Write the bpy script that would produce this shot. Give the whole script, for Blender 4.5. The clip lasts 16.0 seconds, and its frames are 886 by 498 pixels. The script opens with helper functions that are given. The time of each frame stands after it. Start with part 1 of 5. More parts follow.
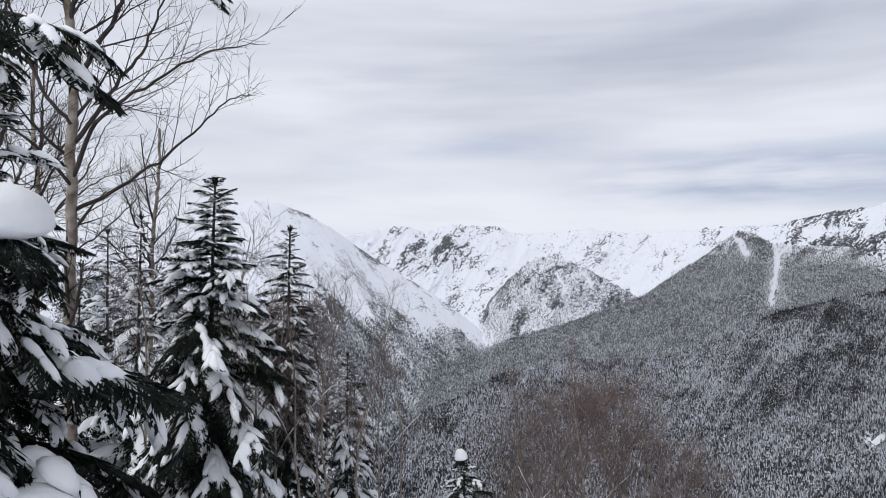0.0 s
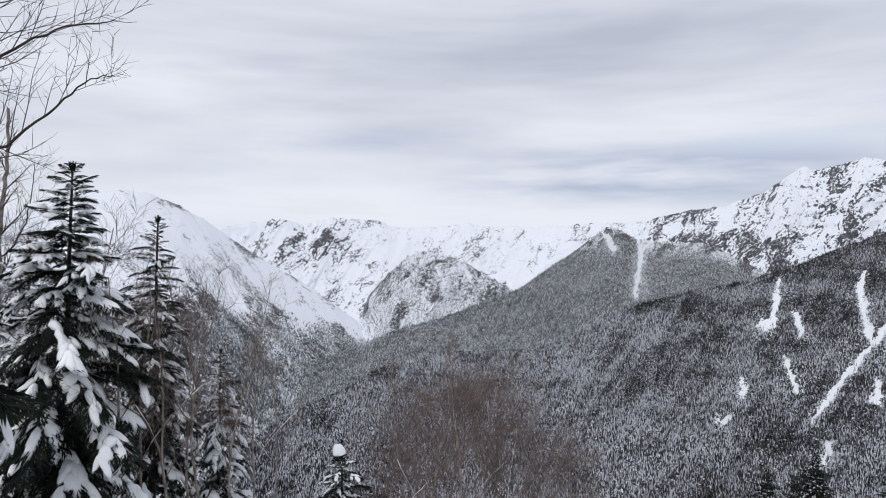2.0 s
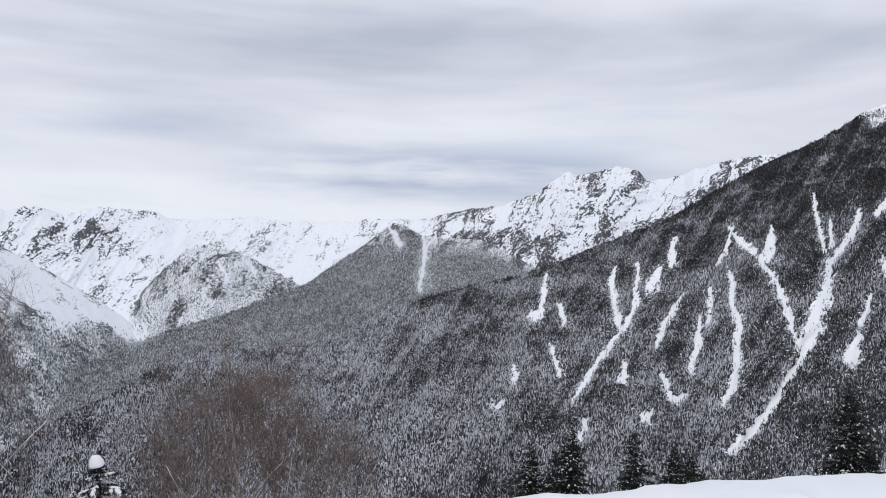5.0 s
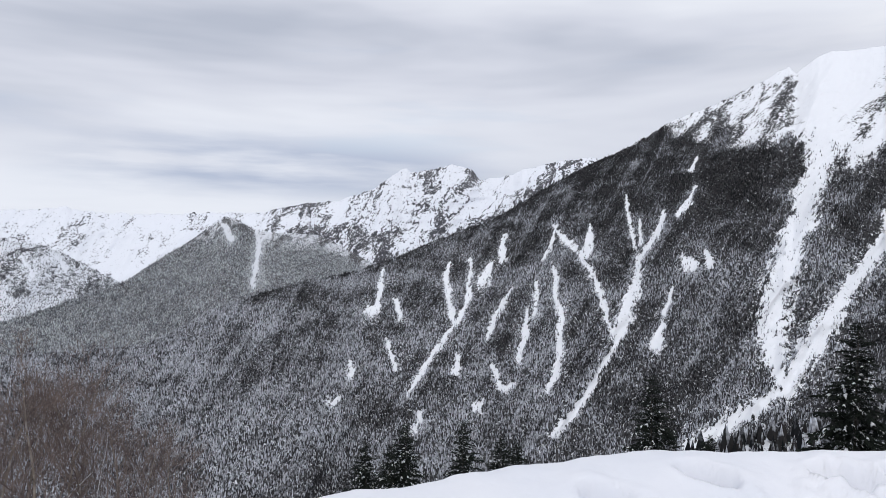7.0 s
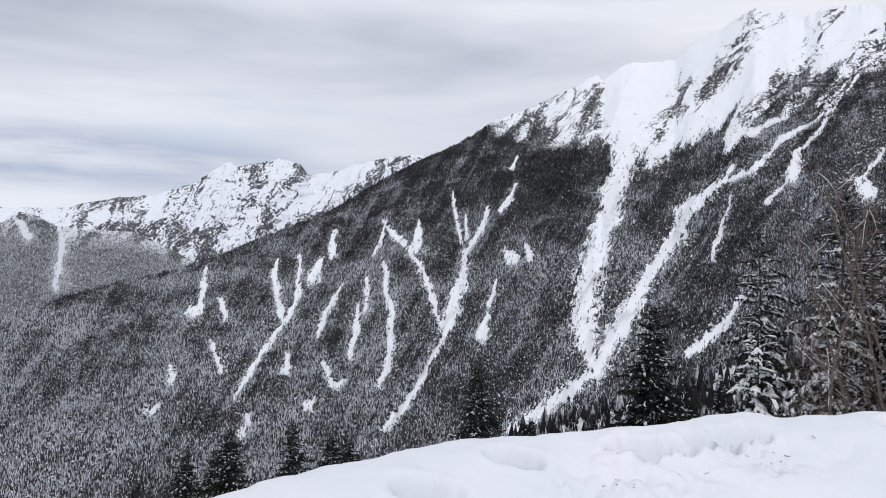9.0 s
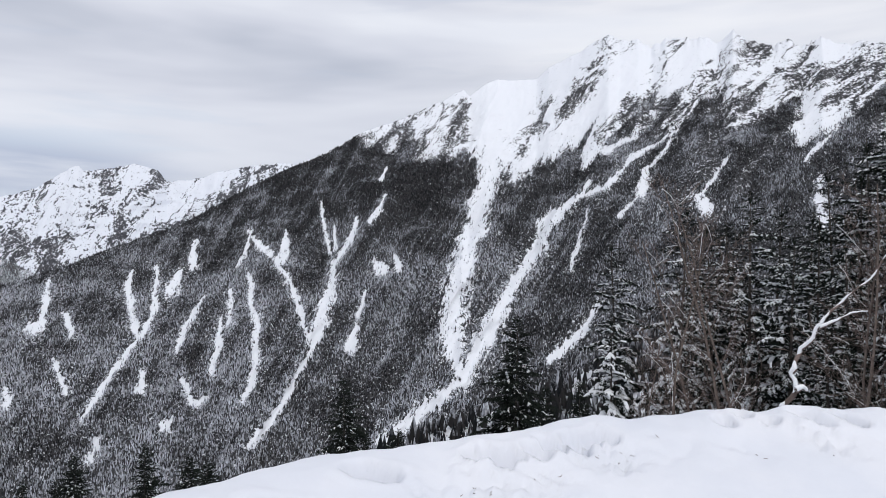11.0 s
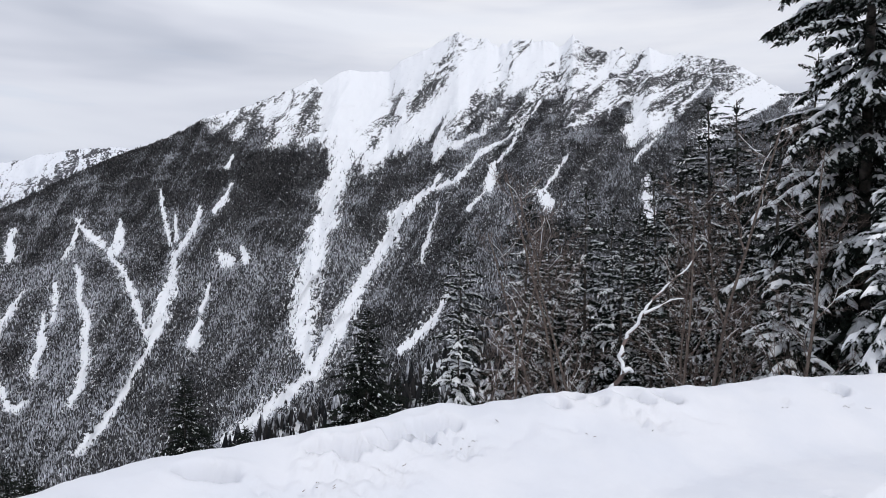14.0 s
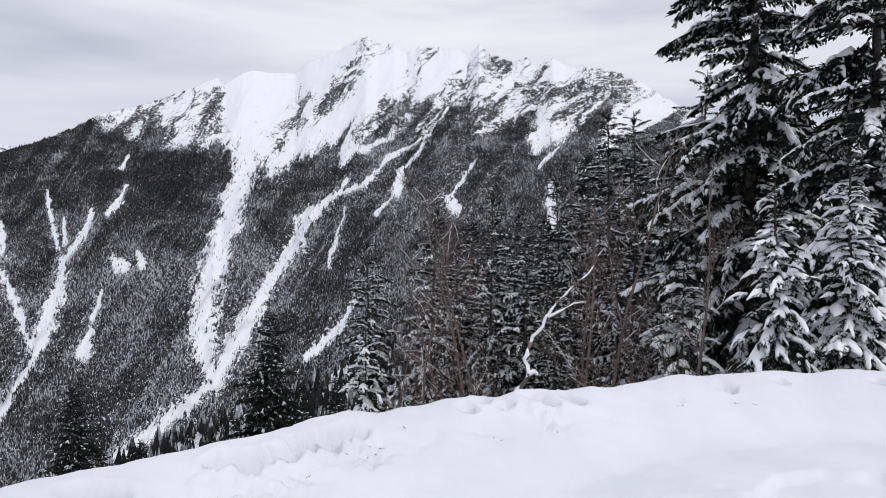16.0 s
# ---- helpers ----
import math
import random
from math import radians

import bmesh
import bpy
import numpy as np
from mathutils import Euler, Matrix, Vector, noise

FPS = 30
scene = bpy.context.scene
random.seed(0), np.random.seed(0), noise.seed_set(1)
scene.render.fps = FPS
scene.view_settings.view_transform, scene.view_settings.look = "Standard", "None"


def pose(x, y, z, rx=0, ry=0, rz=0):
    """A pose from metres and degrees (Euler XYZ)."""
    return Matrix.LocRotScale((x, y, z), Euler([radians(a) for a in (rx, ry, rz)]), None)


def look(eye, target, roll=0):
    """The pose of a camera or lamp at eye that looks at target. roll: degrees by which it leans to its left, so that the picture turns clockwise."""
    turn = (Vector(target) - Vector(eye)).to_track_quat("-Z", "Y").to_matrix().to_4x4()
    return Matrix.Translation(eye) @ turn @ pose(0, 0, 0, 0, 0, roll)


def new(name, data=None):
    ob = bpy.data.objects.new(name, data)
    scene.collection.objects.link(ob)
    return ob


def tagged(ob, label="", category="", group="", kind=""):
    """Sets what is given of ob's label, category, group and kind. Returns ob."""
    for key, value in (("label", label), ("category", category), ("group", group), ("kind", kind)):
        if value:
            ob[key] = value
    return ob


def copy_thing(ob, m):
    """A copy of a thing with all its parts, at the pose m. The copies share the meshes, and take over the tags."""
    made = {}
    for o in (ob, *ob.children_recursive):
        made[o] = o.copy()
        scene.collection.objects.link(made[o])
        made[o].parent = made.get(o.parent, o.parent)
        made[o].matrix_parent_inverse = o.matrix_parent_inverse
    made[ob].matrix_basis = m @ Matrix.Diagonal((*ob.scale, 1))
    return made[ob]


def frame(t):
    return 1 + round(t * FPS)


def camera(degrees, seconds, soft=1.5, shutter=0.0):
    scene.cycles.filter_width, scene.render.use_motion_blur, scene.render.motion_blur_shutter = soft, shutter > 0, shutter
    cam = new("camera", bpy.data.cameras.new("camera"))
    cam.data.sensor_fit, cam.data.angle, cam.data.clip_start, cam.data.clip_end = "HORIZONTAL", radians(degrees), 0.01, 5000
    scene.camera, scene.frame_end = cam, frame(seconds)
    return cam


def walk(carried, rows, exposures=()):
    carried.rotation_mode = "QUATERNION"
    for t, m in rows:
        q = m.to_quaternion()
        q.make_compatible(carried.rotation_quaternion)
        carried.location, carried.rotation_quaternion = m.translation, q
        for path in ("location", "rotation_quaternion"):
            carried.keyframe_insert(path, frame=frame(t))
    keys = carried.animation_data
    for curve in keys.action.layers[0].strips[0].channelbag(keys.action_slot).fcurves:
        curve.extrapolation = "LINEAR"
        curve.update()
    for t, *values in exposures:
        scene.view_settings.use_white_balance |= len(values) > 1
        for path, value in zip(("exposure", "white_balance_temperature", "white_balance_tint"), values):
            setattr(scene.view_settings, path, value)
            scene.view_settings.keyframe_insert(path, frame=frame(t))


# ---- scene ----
cam = camera(64.4, 16.0, soft=0.7)
EYE = 1.75
ROWS = [
    (0, 0.000, 0.000, 0.000, 90.80, -0.00, 0.00),
    (0.5, 0.007, 0.022, -0.006, 90.87, 0.05, -1.90),
    (1, 0.009, 0.031, -0.008, 90.72, -0.07, -4.37),
    (1.5, 0.011, 0.030, -0.008, 90.47, -0.24, -7.01),
    (2, 0.013, 0.023, -0.007, 90.33, -0.27, -9.71),
    (2.5, 0.018, 0.010, -0.004, 90.28, -0.21, -12.43),
    (3, 0.026, -0.006, -0.000, 90.27, -0.21, -15.16),
    (3.5, 0.039, -0.024, 0.003, 90.27, -0.30, -17.90),
    (6, 0.167, -0.110, 0.016, 89.97, -1.09, -33.32),
    (6.5, 0.203, -0.122, 0.017, 89.96, -1.15, -36.66),
    (7, 0.240, -0.133, 0.016, 89.93, -1.10, -40.08),
    (7.5, 0.279, -0.142, 0.015, 89.85, -0.93, -43.38),
    (8, 0.317, -0.150, 0.014, 89.78, -0.80, -46.95),
    (8.5, 0.353, -0.157, 0.012, 89.73, -0.67, -50.48),
    (9, 0.388, -0.162, 0.010, 89.77, -0.52, -53.84),
    (9.5, 0.419, -0.167, 0.008, 89.99, -0.54, -57.11),
    (10, 0.447, -0.172, 0.006, 90.28, -0.54, -59.85),
    (12.5, 0.519, -0.197, -0.002, 91.03, -0.63, -70.35),
    (13, 0.522, -0.203, -0.003, 90.95, -0.67, -72.26),
    (13.5, 0.525, -0.209, -0.003, 90.66, -0.71, -74.33),
    (14, 0.527, -0.213, -0.004, 90.22, -0.69, -76.52),
    (14.5, 0.533, -0.216, -0.004, 89.72, -0.69, -78.74),
    (15, 0.545, -0.216, -0.005, 89.51, -0.69, -80.78),
    (15.5, 0.566, -0.212, -0.007, 89.85, -0.72, -82.53),
    (16, 0.601, -0.202, -0.010, 90.72, -0.71, -84.02),
]
walk(cam, [(t, pose(x, y, EYE + z, rx, ry, rz)) for t, x, y, z, rx, ry, rz in ROWS])

# ---- light: a high overcast with a weak, wide sun behind it ----
SUN_UP, SUN_FROM = radians(50), radians(218)
world = bpy.data.worlds.new("overcast_sky")
scene.world = world
world.use_nodes = True
scene.view_settings.exposure = 0.0


def link_nodes(tree, steps):
    """steps: (node, socket) pairs to be linked."""
    for a, sa, b, sb in steps:
        tree.links.new(a.outputs[sa], b.inputs[sb])


def overcast():
    nt = world.node_tree
    nt.nodes.clear()
    N = nt.nodes.new
    out, mix = N("ShaderNodeOutputWorld"), N("ShaderNodeMixShader")
    blue, cloud = N("ShaderNodeBackground"), N("ShaderNodeBackground")
    sky = N("ShaderNodeTexSky")
    sky.sky_type, sky.sun_disc = "NISHITA", False
    sky.sun_elevation, sky.sun_rotation = SUN_UP, SUN_FROM
    blue.inputs[1].default_value = 0.12
    cloud.inputs[1].default_value = 1.0
    co, mp, mp2 = N("ShaderNodeTexCoord"), N("ShaderNodeMapping"), N("ShaderNodeMapping")
    mp.inputs["Scale"].default_value = (0.8, 0.8, 5.0)
    mp.inputs["Rotation"].default_value = (radians(5), radians(-4), 0)
    mp2.inputs["Scale"].default_value = (2.0, 2.0, 15.0)
    streak, hole = N("ShaderNodeTexNoise"), N("ShaderNodeTexNoise")
    streak.inputs["Scale"].default_value, streak.inputs["Detail"].default_value = 1.7, 4
    streak.inputs["Roughness"].default_value, streak.inputs["Distortion"].default_value = 0.52, 0.25
    hole.inputs["Scale"].default_value, hole.inputs["Detail"].default_value = 1.6, 5
    ramp = N("ShaderNodeValToRGB")
    cr = ramp.color_ramp
    cr.elements[0].position, cr.elements[0].color = 0.33, (0.485, 0.525, 0.625, 1)
    cr.elements[1].position, cr.elements[1].color = 0.66, (0.80, 0.83, 0.91, 1)
    mid = cr.elements.new(0.5)
    mid.color = (0.665, 0.695, 0.79, 1)
    # lighter towards the horizon
    sep, low, lift = N("ShaderNodeSeparateXYZ"), N("ShaderNodeMapRange"), N("ShaderNodeMix")
    low.inputs["From Min"].default_value, low.inputs["From Max"].default_value = 0.02, 0.22
    low.inputs["To Min"].default_value, low.inputs["To Max"].default_value = 0.5, 0.0
    lift.data_type = "RGBA"
    lift.inputs["B"].default_value = (0.83, 0.87, 0.945, 1)
    cover = N("ShaderNodeMapRange")
    cover.inputs["From Min"].default_value, cover.inputs["From Max"].default_value = 0.60, 0.70
    cover.inputs["To Min"].default_value, cover.inputs["To Max"].default_value = 1.0, 0.86
    # two low, blue-grey cloud banks over the valley head, and thin bright cloud above the great mountain
    last = lift.outputs["Result"]
    for az, el, wide, thin, amount, tone in ((27, 6.2, 0.925, 0.070, 0.9, (0.38, 0.45, 0.61, 1)), (2, 9.0, 0.955, 0.028, 0.6, (0.45, 0.52, 0.68, 1)), (88, 23.0, 0.82, 0.26, 0.95, (0.90, 0.91, 0.955, 1))):
        dot, side, prod, wisp, tint = N("ShaderNodeVectorMath"), N("ShaderNodeMapRange"), N("ShaderNodeMath"), N("ShaderNodeMapRange"), N("ShaderNodeMix")
        flat, wave = N("ShaderNodeMath"), N("ShaderNodeMath")
        dot.operation, prod.operation = "DOT_PRODUCT", "MULTIPLY"
        dot.inputs[1].default_value = (math.sin(radians(az)), math.cos(radians(az)), 0)
        side.interpolation_type = "SMOOTHSTEP"
        side.inputs["From Min"].default_value, side.inputs["From Max"].default_value = wide, 0.996
        flat.operation, wave.operation = "SUBTRACT", "ABSOLUTE"
        flat.inputs[1].default_value = math.sin(radians(el))
        wisp.interpolation_type = "SMOOTHSTEP"
        wisp.inputs["From Min"].default_value, wisp.inputs["From Max"].default_value = thin, 0.0
        wisp.inputs["To Max"].default_value = amount
        tint.data_type = "RGBA"
        tint.inputs["B"].default_value = tone
        mul = N("ShaderNodeMath")
        mul.operation = "MULTIPLY"
        rough = N("ShaderNodeMapRange")
        rough.inputs["From Min"].default_value, rough.inputs["From Max"].default_value = 0.38, 0.60
        link_nodes(nt, [(co, "Generated", dot, 0), (dot, "Value", side, "Value"), (sep, "Z", flat, 0), (flat, "Value", wave, 0), (wave, "Value", wisp, "Value"),
                        (side, "Result", prod, 0), (wisp, "Result", prod, 1), (hole, "Fac", rough, "Value"), (prod, "Value", mul, 0), (rough, "Result", mul, 1), (mul, "Value", tint, "Factor")])
        nt.links.new(last, tint.inputs["A"])
        last = tint.outputs["Result"]
    nt.links.new(last, cloud.inputs["Color"])
    link_nodes(nt, [
        (co, "Generated", mp, "Vector"), (mp, "Vector", streak, "Vector"), (streak, "Fac", ramp, "Fac"),
        (co, "Generated", mp2, "Vector"), (mp2, "Vector", hole, "Vector"), (hole, "Fac", cover, "Value"),
        (co, "Generated", sep, "Vector"), (sep, "Z", low, "Value"), (low, "Result", lift, "Factor"),
        (ramp, "Color", lift, "A"), (sky, "Color", blue, "Color"),
        (blue, "Background", mix, 1), (cloud, "Background", mix, 2), (cover, "Result", mix, "Fac"),
        (mix, "Shader", out, "Surface")])


overcast()
sun_data = bpy.data.lights.new("sun", "SUN")
sun_data.energy, sun_data.angle, sun_data.color = 1.3, radians(40), (1.0, 0.97, 0.94)
sun = new("sun", sun_data)
sun.matrix_world = look((40 * math.sin(SUN_FROM), 40 * math.cos(SUN_FROM), 40 * math.tan(SUN_UP)), (0, 0, 0))


# ---- materials ----
def material(name, colours, scale=4.0, detail=6.0, rough=0.8, bump=0.2, bump_scale=None, island=0.0, spec=0.3, coords="Object", spread=(0.35, 0.65), relief=0.02):
    """Noise between the colours at two sizes, with a bump; island: how far each loose piece differs."""
    m = bpy.data.materials.new(name)
    m.use_nodes = True
    nt = m.node_tree
    N = nt.nodes.new
    b = nt.nodes["Principled BSDF"]
    b.inputs["Roughness"].default_value = rough
    b.inputs["Specular IOR Level"].default_value = spec
    co, n1, n2, ramp = N("ShaderNodeTexCoord"), N("ShaderNodeTexNoise"), N("ShaderNodeTexNoise"), N("ShaderNodeValToRGB")
    n1.inputs["Scale"].default_value, n1.inputs["Detail"].default_value = scale, detail
    n2.inputs["Scale"].default_value, n2.inputs["Detail"].default_value = bump_scale or scale * 6, 5
    cr = ramp.color_ramp
    for i, c in enumerate(colours):
        p = spread[0] + (spread[1] - spread[0]) * i / max(1, len(colours) - 1)
        e = cr.elements[i] if i < 2 else cr.elements.new(p)
        e.position, e.color = p, (*c, 1)
    link_nodes(nt, [(co, coords, n1, "Vector"), (co, coords, n2, "Vector")])
    if island:
        geo, ma, ad = N("ShaderNodeNewGeometry"), N("ShaderNodeMath"), N("ShaderNodeMath")
        ma.operation, ad.operation = "MULTIPLY_ADD", "ADD"
        ma.inputs[1].default_value, ma.inputs[2].default_value = island, -island / 2
        link_nodes(nt, [(geo, "Random Per Island", ma, 0), (ma, "Value", ad, 0), (n1, "Fac", ad, 1), (ad, "Value", ramp, "Fac")])
    else:
        link_nodes(nt, [(n1, "Fac", ramp, "Fac")])
    bp = N("ShaderNodeBump")
    bp.inputs["Strength"].default_value, bp.inputs["Distance"].default_value = bump, relief
    link_nodes(nt, [(ramp, "Color", b, "Base Color"), (n2, "Fac", bp, "Height"), (bp, "Normal", b, "Normal")])
    return m


def slope_material(name, rock_colours, grain, snow=(0.81, 0.83, 0.865)):
    """Snow with bare rock or brush where the mesh's own 'rock' value and the grain say so."""
    m = bpy.data.materials.new(name)
    m.use_nodes = True
    nt = m.node_tree
    N = nt.nodes.new
    b = nt.nodes["Principled BSDF"]
    b.inputs["Roughness"].default_value = 0.85
    b.inputs["Specular IOR Level"].default_value = 0.15
    co, att, mp = N("ShaderNodeTexCoord"), N("ShaderNodeAttribute"), N("ShaderNodeMapping")
    att.attribute_name = "rock"
    mp.inputs["Scale"].default_value = (1.0, 1.0, 0.55)
    link_nodes(nt, [(co, "Object", mp, "Vector")])
    n1, n2, n3 = N("ShaderNodeTexNoise"), N("ShaderNodeTexNoise"), N("ShaderNodeTexNoise")
    for n, s, d in ((n1, grain, 8), (n2, grain * 0.6, 6), (n3, grain * 2.5, 4)):
        n.inputs["Scale"].default_value, n.inputs["Detail"].default_value = s, d
        n.inputs["Roughness"].default_value = 0.72
        link_nodes(nt, [(mp, "Vector", n, "Vector")])
    ma, ad, st = N("ShaderNodeMath"), N("ShaderNodeMath"), N("ShaderNodeMapRange")
    ma.operation, ad.operation = "MULTIPLY_ADD", "ADD"
    ma.inputs[1].default_value, ma.inputs[2].default_value = 3.0, -1.5
    st.inputs["From Min"].default_value, st.inputs["From Max"].default_value = 0.47, 0.58
    ramp, mix, bp = N("ShaderNodeValToRGB"), N("ShaderNodeMix"), N("ShaderNodeBump")
    ramp.color_ramp.elements[0].position, ramp.color_ramp.elements[0].color = 0.35, (*rock_colours[0], 1)
    ramp.color_ramp.elements[1].position, ramp.color_ramp.elements[1].color = 0.7, (*rock_colours[1], 1)
    mix.data_type = "RGBA"
    mix.inputs["A"].default_value = (*snow, 1)
    bp.inputs["Strength"].default_value, bp.inputs["Distance"].default_value = 0.6, 1.5
    link_nodes(nt, [(n1, "Fac", ma, 0), (ma, "Value", ad, 0), (att, "Fac", ad, 1), (ad, "Value", st, "Value"),
                    (n2, "Fac", ramp, "Fac"), (ramp, "Color", mix, "B"), (st, "Result", mix, "Factor"),
                    (mix, "Result", b, "Base Color"), (n3, "Fac", bp, "Height"), (bp, "Normal", b, "Normal")])
    return m


def forest_material(name, dark, brown, snowy, grain):
    """Each tree its own mix of dark needles, bare twigs and clinging snow."""
    m = bpy.data.materials.new(name)
    m.use_nodes = True
    nt = m.node_tree
    N = nt.nodes.new
    b = nt.nodes["Principled BSDF"]
    b.inputs["Roughness"].default_value = 0.9
    b.inputs["Specular IOR Level"].default_value = 0.1
    co, geo, att = N("ShaderNodeTexCoord"), N("ShaderNodeNewGeometry"), N("ShaderNodeAttribute")
    att.attribute_name = "frost"
    n1 = N("ShaderNodeTexNoise")
    n1.inputs["Scale"].default_value, n1.inputs["Detail"].default_value = grain, 3
    hue, mix, ad, st = N("ShaderNodeMix"), N("ShaderNodeMix"), N("ShaderNodeMath"), N("ShaderNodeMapRange")
    hue.data_type = mix.data_type = "RGBA"
    hue.inputs["A"].default_value, hue.inputs["B"].default_value = (*dark, 1), (*brown, 1)
    own = N("ShaderNodeMix")
    own.data_type = "RGBA"
    own.inputs["A"].default_value, own.inputs["B"].default_value = (*[c * 0.5 for c in snowy], 1), (*[min(0.8, c * 1.5) for c in snowy], 1)
    link_nodes(nt, [(geo, "Random Per Island", own, "Factor"), (own, "Result", mix, "B")])
    st.inputs["From Min"].default_value, st.inputs["From Max"].default_value = 0.72, 1.26
    link_nodes(nt, [(co, "Object", n1, "Vector"), (geo, "Random Per Island", hue, "Factor"), (att, "Fac", ad, 0), (n1, "Fac", ad, 1),
                    (ad, "Value", st, "Value"), (st, "Result", mix, "Factor"), (hue, "Result", mix, "A"), (mix, "Result", b, "Base Color")])
    return m


SNOW = material("snow", [(0.71, 0.73, 0.78), (0.77, 0.78, 0.815)], 1.2, 5, 0.75, 0.25, 14, spec=0.2, relief=0.02)
SNOW_PAD = material("branch_snow", [(0.84, 0.86, 0.89), (0.91, 0.92, 0.93)], 5, 5, 0.8, 0.35, 30, spec=0.2, relief=0.01)
NEEDLE = material("needles", [(0.005, 0.007, 0.006), (0.010, 0.014, 0.011), (0.022, 0.028, 0.021)], 9, 5, 0.75, 0.1, island=0.25, spec=0.1)
BARK_DARK = material("conifer_bark", [(0.03, 0.026, 0.023), (0.09, 0.078, 0.068)], 12, 8, 0.9, 0.6, 45)
BARK_PALE = material("birch_bark", [(0.12, 0.095, 0.075), (0.26, 0.22, 0.18), (0.36, 0.32, 0.28)], 7, 8, 0.85, 0.5, 40)
BARK_GREY = material("grey_brown_bark", [(0.09, 0.07, 0.06), (0.21, 0.17, 0.145)], 9, 7, 0.9, 0.5, 40)
TWIG = material("bare_twigs", [(0.028, 0.023, 0.021), (0.065, 0.052, 0.047)], 3, 4, 0.9, 0.1, island=0.3)
TWIG_BROWN = material("brown_twigs", [(0.10, 0.076, 0.067), (0.22, 0.17, 0.15)], 3, 4, 0.9, 0.1, island=0.3)
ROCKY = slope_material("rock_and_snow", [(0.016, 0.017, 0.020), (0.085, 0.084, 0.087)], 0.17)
# for the far mountains: rock paler, snow greyer and bluer than in ROCKY
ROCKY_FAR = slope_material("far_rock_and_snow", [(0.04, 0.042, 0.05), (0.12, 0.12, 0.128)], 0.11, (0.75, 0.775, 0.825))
WOOD_FLOOR = slope_material("wooded_slope", [(0.05, 0.05, 0.054), (0.12, 0.115, 0.115)], 0.42, (0.66, 0.68, 0.72))
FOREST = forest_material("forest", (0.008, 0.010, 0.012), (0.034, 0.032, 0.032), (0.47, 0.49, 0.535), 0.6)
# lifted, bluer darks: distance haze painted into the colours, on top of real frost
FOREST_HAZED = forest_material("hazed_far_forest", (0.045, 0.051, 0.064), (0.090, 0.090, 0.098), (0.50, 0.535, 0.61), 0.5)


# ---- numbers: noise and meshes ----
def lattice(ix, iy, iz):
    h = (ix.astype(np.uint32) * np.uint32(374761393)) ^ (iy.astype(np.uint32) * np.uint32(668265263)) ^ (iz.astype(np.uint32) * np.uint32(2246822519))
    h = (h ^ (h >> np.uint32(13))) * np.uint32(1274126177)
    return ((h ^ (h >> np.uint32(16))) & np.uint32(0xFFFFFF)).astype(np.float64) / 0xFFFFFF


def vnoise(x, y, z=0.0):
    x, y, z = np.broadcast_arrays(np.asarray(x, float), np.asarray(y, float), np.asarray(z, float))
    fx, fy, fz = np.floor(x), np.floor(y), np.floor(z)
    ix, iy, iz = fx.astype(np.int64), fy.astype(np.int64), fz.astype(np.int64)
    s = [(lambda q: q * q * q * (q * (q * 6 - 15) + 10))(q) for q in (x - fx, y - fy, z - fz)]
    tot = 0.0
    for a in (0, 1):
        for b in (0, 1):
            for c in (0, 1):
                w = (s[0] if a else 1 - s[0]) * (s[1] if b else 1 - s[1]) * (s[2] if c else 1 - s[2])
                tot = tot + w * lattice(ix + a, iy + b, iz + c)
    return tot


def fbm(x, y, z=0.0, octaves=5, gain=0.5):
    tot, amp, norm = 0.0, 1.0, 0.0
    for k in range(octaves):
        tot = tot + amp * vnoise(x * 2 ** k + 17.3 * k, y * 2 ** k + 5.1 * k, z * 2 ** k + 3.7 * k)
        norm += amp
        amp *= gain
    return tot / norm


def ridged(x, y, octaves=5, gain=0.5):
    tot, amp, norm = 0.0, 1.0, 0.0
    for k in range(octaves):
        n = vnoise(x * 2 ** k + 11.7 * k, y * 2 ** k + 31.9 * k, 0.5 + 7 * k)
        tot = tot + amp * (1 - np.abs(2 * n - 1)) ** 2
        norm += amp
        amp *= gain
    return tot / norm


def rank(v):
    """The values evened out to 0..1, so that a share of them can be asked for."""
    flat = np.ravel(v)
    r = np.empty(flat.size)
    r[np.argsort(flat, kind="stable")] = np.linspace(0, 1, flat.size)
    return r.reshape(np.shape(v))


def bare(pattern, share):
    """Where a share of the ground is bare by a pattern in 0..1: well over 0.5 inside, under it outside."""
    return np.clip(0.50 + (pattern - 1 + share) * 1.15, 0.07, 0.80)


def crags(s, el, f, seed=0.0, clump=0.5):
    """Masses of rock on the ribs of a face, broken up by thin slanting snow ledges, in 0..1 by rank."""
    wx = (fbm(s * f * 0.7 + seed, el * f * 0.7, 2.0, 4) - 0.5) * 2.2
    wy = (fbm(s * f * 0.7 + seed, el * f * 0.7, 9.0, 4) - 0.5) * 2.2
    u, v = s * f + wx, el * f + wy
    rib = ridged(u * 0.75 + seed, v * 0.34, 4, 0.55)
    ledge = ridged(u * 2.1 - v * 1.5 + seed, v * 2.4 + u * 0.9, 3, 0.6)
    crack = ridged(u * 4.3 + v * 1.2, v * 2.6 + seed, 2, 0.6)
    chip = vnoise(u * 8.5, v * 8.5, seed) - 0.5
    region = fbm(u * 0.42 + seed, v * 0.42, 6.0, 3)
    return rank(0.55 * rib + (0.3 + clump) * region - 0.36 * ledge - 0.30 * crack + 0.16 * chip)


def ease(a, b, x):
    q = np.clip((x - a) / (b - a), 0, 1)
    return q * q * (3 - 2 * q)


